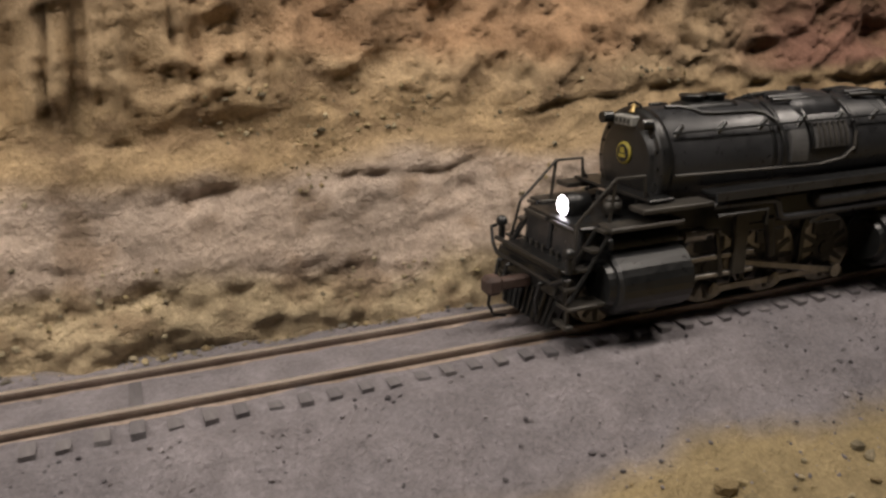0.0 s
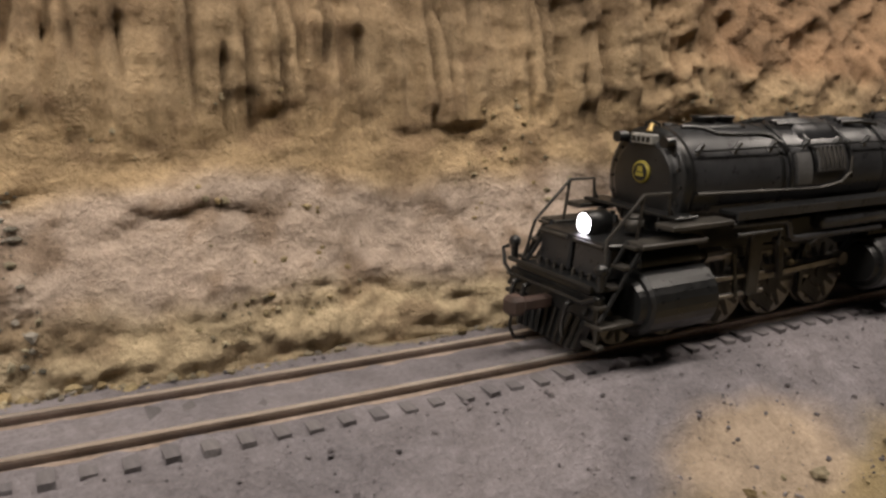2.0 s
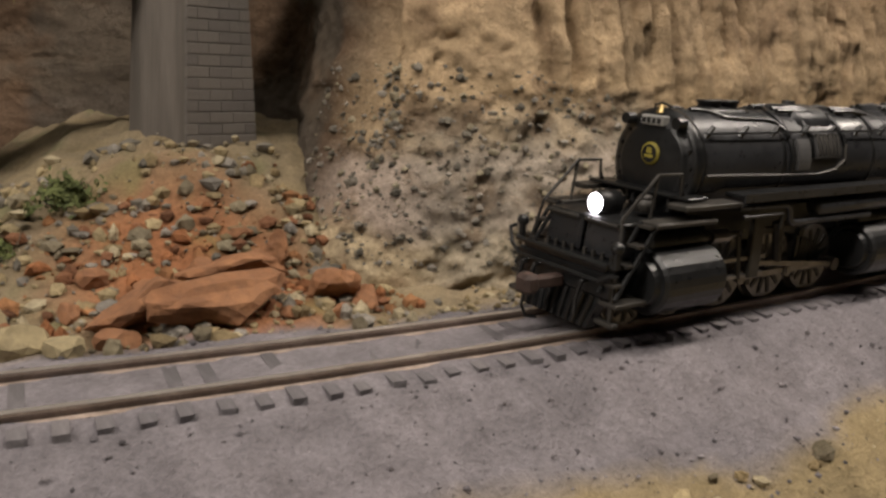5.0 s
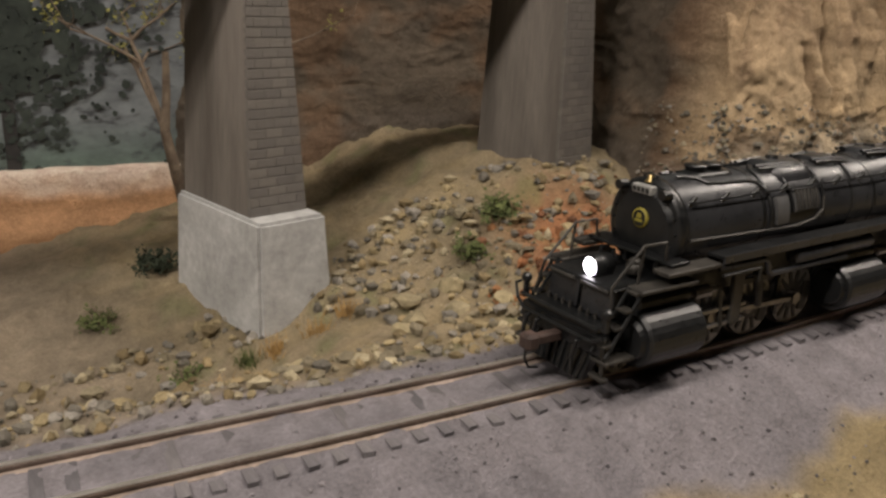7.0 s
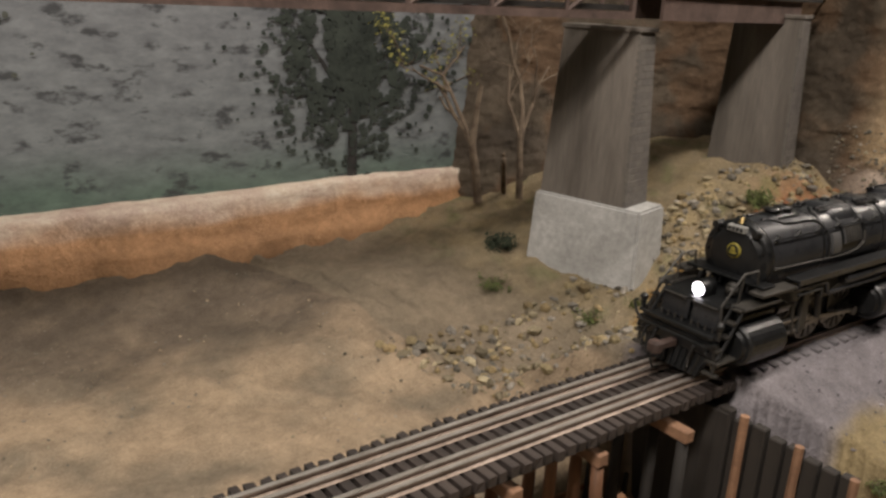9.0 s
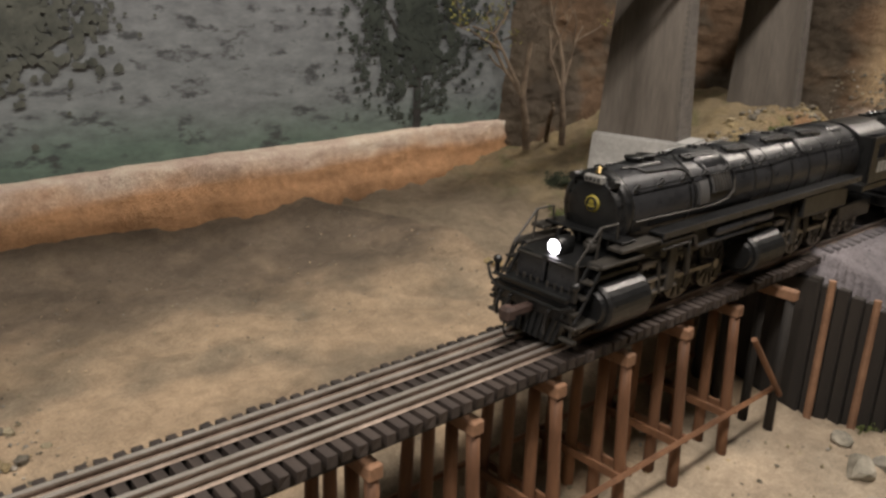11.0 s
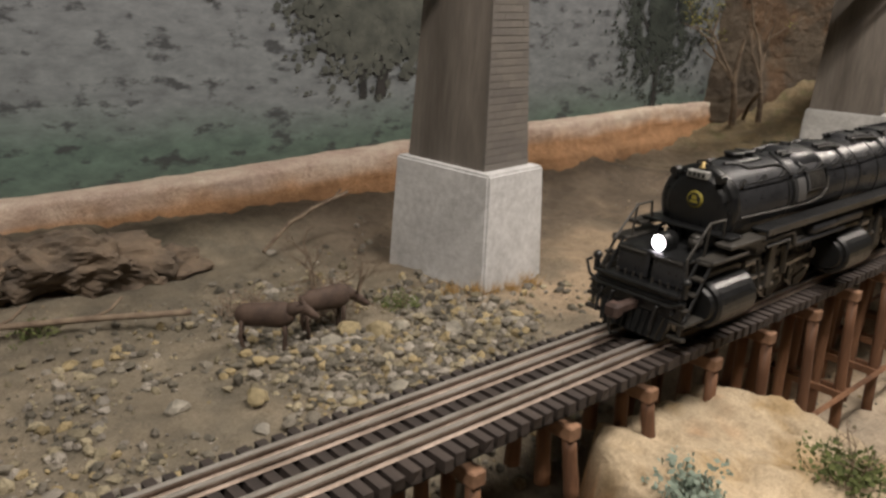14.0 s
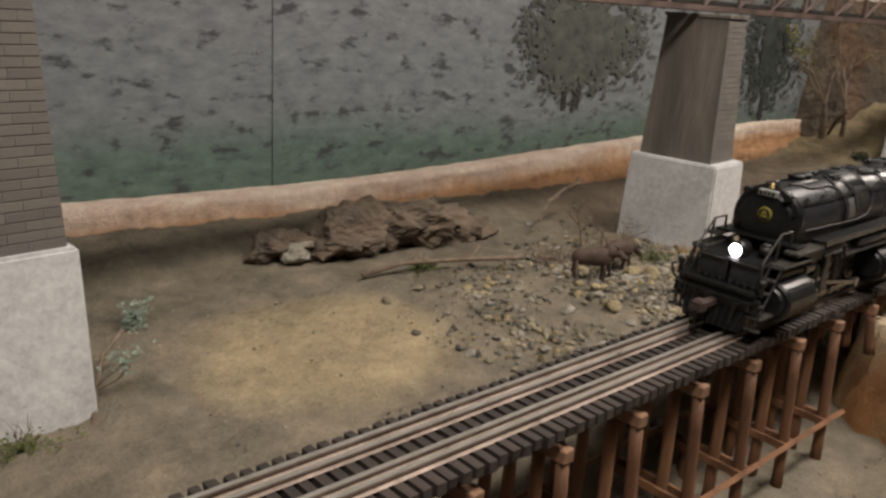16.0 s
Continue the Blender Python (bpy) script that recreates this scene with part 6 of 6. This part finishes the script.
for k, (x, y, mat) in enumerate(((-0.384, 0.281, STRAW), (-0.376, 0.277, STRAW), (-0.366, 0.272, STRAW), (-0.356, 0.268, STRAW), (-0.392, 0.290, STRAW), (0.012, 0.146, STRAW), (0.026, 0.142, STRAW), (0.004, 0.150, LEAF_GREEN), (-0.012, 0.140, STRAW), (0.040, 0.143, STRAW))):
    tuft("dry orange grass tuft at the plinth's foot" if mat is STRAW else "green grass tuft at the plinth's foot", (x, y, G(x, y)), 0.0022, 0.0085, 90, mat, k)

for k, (x, y, h) in enumerate(((-0.445, 0.313, 0.034), (-0.440, 0.325, 0.028), (-0.456, 0.322, 0.026), (-0.430, 0.318, 0.030), (-0.425, 0.345, 0.030))):
    tree("dead_shrub", "leafless brown dead shrub beside the pier", (x, y, G(x, y)), h * 1.25, 0.0009, 5, 40 + k, None, 0, (0.1, 0, 1), bark=TWIG, category="shrub")
tree("dead_shrub", "twisted dry shrub with a pale sage top", (-0.748, 0.390, G(-0.748, 0.390)), 0.030, 0.0008, 3, 66, LEAF_BLUE, 0.4, (0.5, 0.4, 1), (0.002, 16, 0.0010), TWIG, "shrub")


def log(label, pts, r):
    ob = thing("fallen_branch", label, "branch")
    bm = bmesh.new()
    pipe(bm, pts, r, 7)
    part("limb", bm, TWIG, ob, smooth=True)
    for k in (1, 2):
        a = Vector(pts[k])
        bm = bmesh.new()
        pipe(bm, [a, a + Vector((0.006, -0.004, 0.003)), a + Vector((0.012, -0.004, 0.007))], r * 0.5, 5)
        part("twig", bm, TWIG, ob)


bush("tangled dark brown dead brush beside the pier", (-0.447, 0.320, G(-0.447, 0.320)), 0.015, 1500, TWIG, 31, 0.0007, 0.9, "dead_brush")
bush("tangled dark brown dead brush on the riverbed", (-0.470, 0.345, G(-0.470, 0.345)), 0.013, 1000, TWIG, 32, 0.0007, 0.6, "dead_brush")


log("dark fallen branch lying below the rock shelf", [(-0.575, 0.405, -0.040), (-0.550, 0.398, -0.037), (-0.522, 0.376, -0.036), (-0.492, 0.352, -0.036)], 0.0014)
log("crooked dead branch against the pier plinth", [(-0.43, 0.375, -0.030), (-0.405, 0.382, -0.022), (-0.385, 0.380, -0.016), (-0.372, 0.372, -0.010)], 0.0010)
log("dead twig lying by the whitewashed plinth", [(-0.752, 0.378, -0.045), (-0.742, 0.392, -0.040), (-0.730, 0.405, -0.034), (-0.716, 0.412, -0.030)], 0.0009)

# stakes by the track
for k, (x, y, h) in enumerate(((-0.096, 0.1035, 0.0085), (-0.106, 0.100, 0.0065), (-0.099, 0.097, 0.009))):
    bm = bmesh.new()
    tube(bm, (0, 0, -0.004), (0.0006, 0.0004, h), 0.0011, 0.0010, 7)
    bm.transform(Matrix.Rotation(0.05 * (k - 1), 4, "Y"))
    ob = part("stake", bm, DARK_WOOD)
    ob.matrix_basis = pose(x, y, G(x, y))
    tagged(ob, "short dark wooden stake beside the trestle end", "stake", "stakes by the trestle")


# ---------------------------------------------------------------- animals
def blob(bm, c, r, m=None):
    s = bmesh.ops.create_uvsphere(bm, u_segments=12, v_segments=8, radius=1)
    for v in s["verts"]:
        v.co = Vector((v.co.x * r[0], v.co.y * r[1], v.co.z * r[2])) + Vector(c)


def moose(place, turn, head_down, label):
    ob = thing("moose", label, "moose", "moose figures", m=pose(*place, 0, 0, turn) @ Matrix.Scale(1.25, 4))
    bm = bmesh.new()
    lathe(bm, [(-9.5, 0.6), (-9.0, 2.2), (-6, 3.5), (-1, 3.6), (3, 4.0), (6, 3.9), (8.0, 2.6), (9.0, 1.2)], Matrix.Translation((0, 0, 13.2)) @ Matrix.Diagonal((1, 0.8, 1.08, 1)), 16)
    mpart("body", bm, HIDE, ob, smooth=True)
    bm = bmesh.new()
    hz = -3.5 if head_down else 0.5
    lathe(bm, [(0, 2.6), (3, 2.1), (6, 1.5)], Matrix.Translation((6.5, 0, 14.5)) @ Matrix.Rotation(radians(28 if head_down else -18), 4, "Y"), 12)
    mpart("neck", bm, HIDE, ob, smooth=True)
    bm = bmesh.new()
    lathe(bm, [(0, 0.9), (1, 1.6), (3.5, 1.45), (6.0, 1.2), (7.2, 0.5)], Matrix.Translation((10.5, 0, 15.8 + hz)) @ Matrix.Rotation(radians(38), 4, "Y"), 12)
    head = mpart("head", bm, HIDE, ob, smooth=True)
    for s in (-1, 1):
        bm = bmesh.new()
        tube(bm, (11.2, s * 0.9, 16.8 + hz), (10.2, s * 2.6, 18.4 + hz), 0.6, 0.2, 6)
        mpart("ear", bm, HIDE, head)
        for x, back in ((-7.2, -0.6), (5.6, 0.2)):
            bm = bmesh.new()
            pipe(bm, [(x, s * 1.6, 12.0), (x + back, s * 1.7, 6.2), (x - back * 0.4, s * 1.7, 3.0), (x, s * 1.7, 0.0)], 0.75, 7)
            mpart("leg", bm, HIDE, ob, smooth=True)
    return ob


moose((-0.4890, 0.3108, G(-0.4890, 0.3108) - 0.0005), -50, False, "dark brown moose figure standing on river rubble")
moose((-0.4605, 0.3063, G(-0.4605, 0.3063) - 0.0005), -20, True, "dark brown moose figure grazing beside a dead shrub")


# ---------------------------------------------------------------- motion of the train
def train_place(t):
    """A smooth run through the timed places."""
    ts, xs = (np.array(v) for v in zip(*TRAIN))
    near = np.interp(np.linspace(t - 0.45, t + 0.45, 7), ts, xs) if 0.45 < t < 15.55 else np.interp([t], ts, xs)
    return float(np.mean(near))


def ride(x, back0, back1):
    """Pose of a vehicle whose front datum is at x and whose trucks run back0 and back1 behind it."""
    a, b = Vector((x + back0, line_y(x + back0), 0)), Vector((x + back1, line_y(x + back1), 0))
    ahead = (b - a).normalized()
    p = a - ahead * back0
    return pose(p.x, p.y, 0, 0, 0, math.degrees(math.atan2(ahead.y, ahead.x)))


def motions():
    rows_t = [t * 0.5 for t in range(33)]
    walk(loco, [(t, ride(train_place(t), 0.0, 0.14)) for t in rows_t])
    walk(tend, [(t, ride(train_place(t) + 0.194, 0.03, 0.12)) for t in rows_t])
    steps = [k * 0.1 for k in range(161)]
    x0 = train_place(0)
    for ob, x, r in MOVING["wheels"]:
        rows = []
        for t in steps:
            turn = -math.degrees((x0 - train_place(t)) / (r * 0.001))
            rows.append((t, Matrix.Translation((x * 0.001, 0, r * 0.001)) @ Matrix.Rotation(radians(turn), 4, "Y")))
        walk(ob, rows)
    for ob in MOVING["rods"]:
        rows = []
        for t in steps:
            a = -(x0 - train_place(t)) / (R_DRIVER * 0.001)
            pin = Matrix.Rotation(a, 4, "Y") @ Vector((0, 0, -5.0))
            rows.append((t, pose(pin.x * 0.001, 0, (R_DRIVER + pin.z) * 0.001)))
        walk(ob, rows)
    for ob, xd in MOVING["mains"]:
        rows = []
        for t in steps:
            a = -(x0 - train_place(t)) / (R_DRIVER * 0.001)
            pin = Matrix.Rotation(a, 4, "Y") @ Vector((0, 0, -5.0))
            zp = R_DRIVER + pin.z
            tilt = math.asin((11.8 - zp) / 38.0)
            rows.append((t, pose((xd + pin.x) * 0.001, 0, zp * 0.001, 0, math.degrees(tilt), 0)))
        walk(ob, rows)


motions()
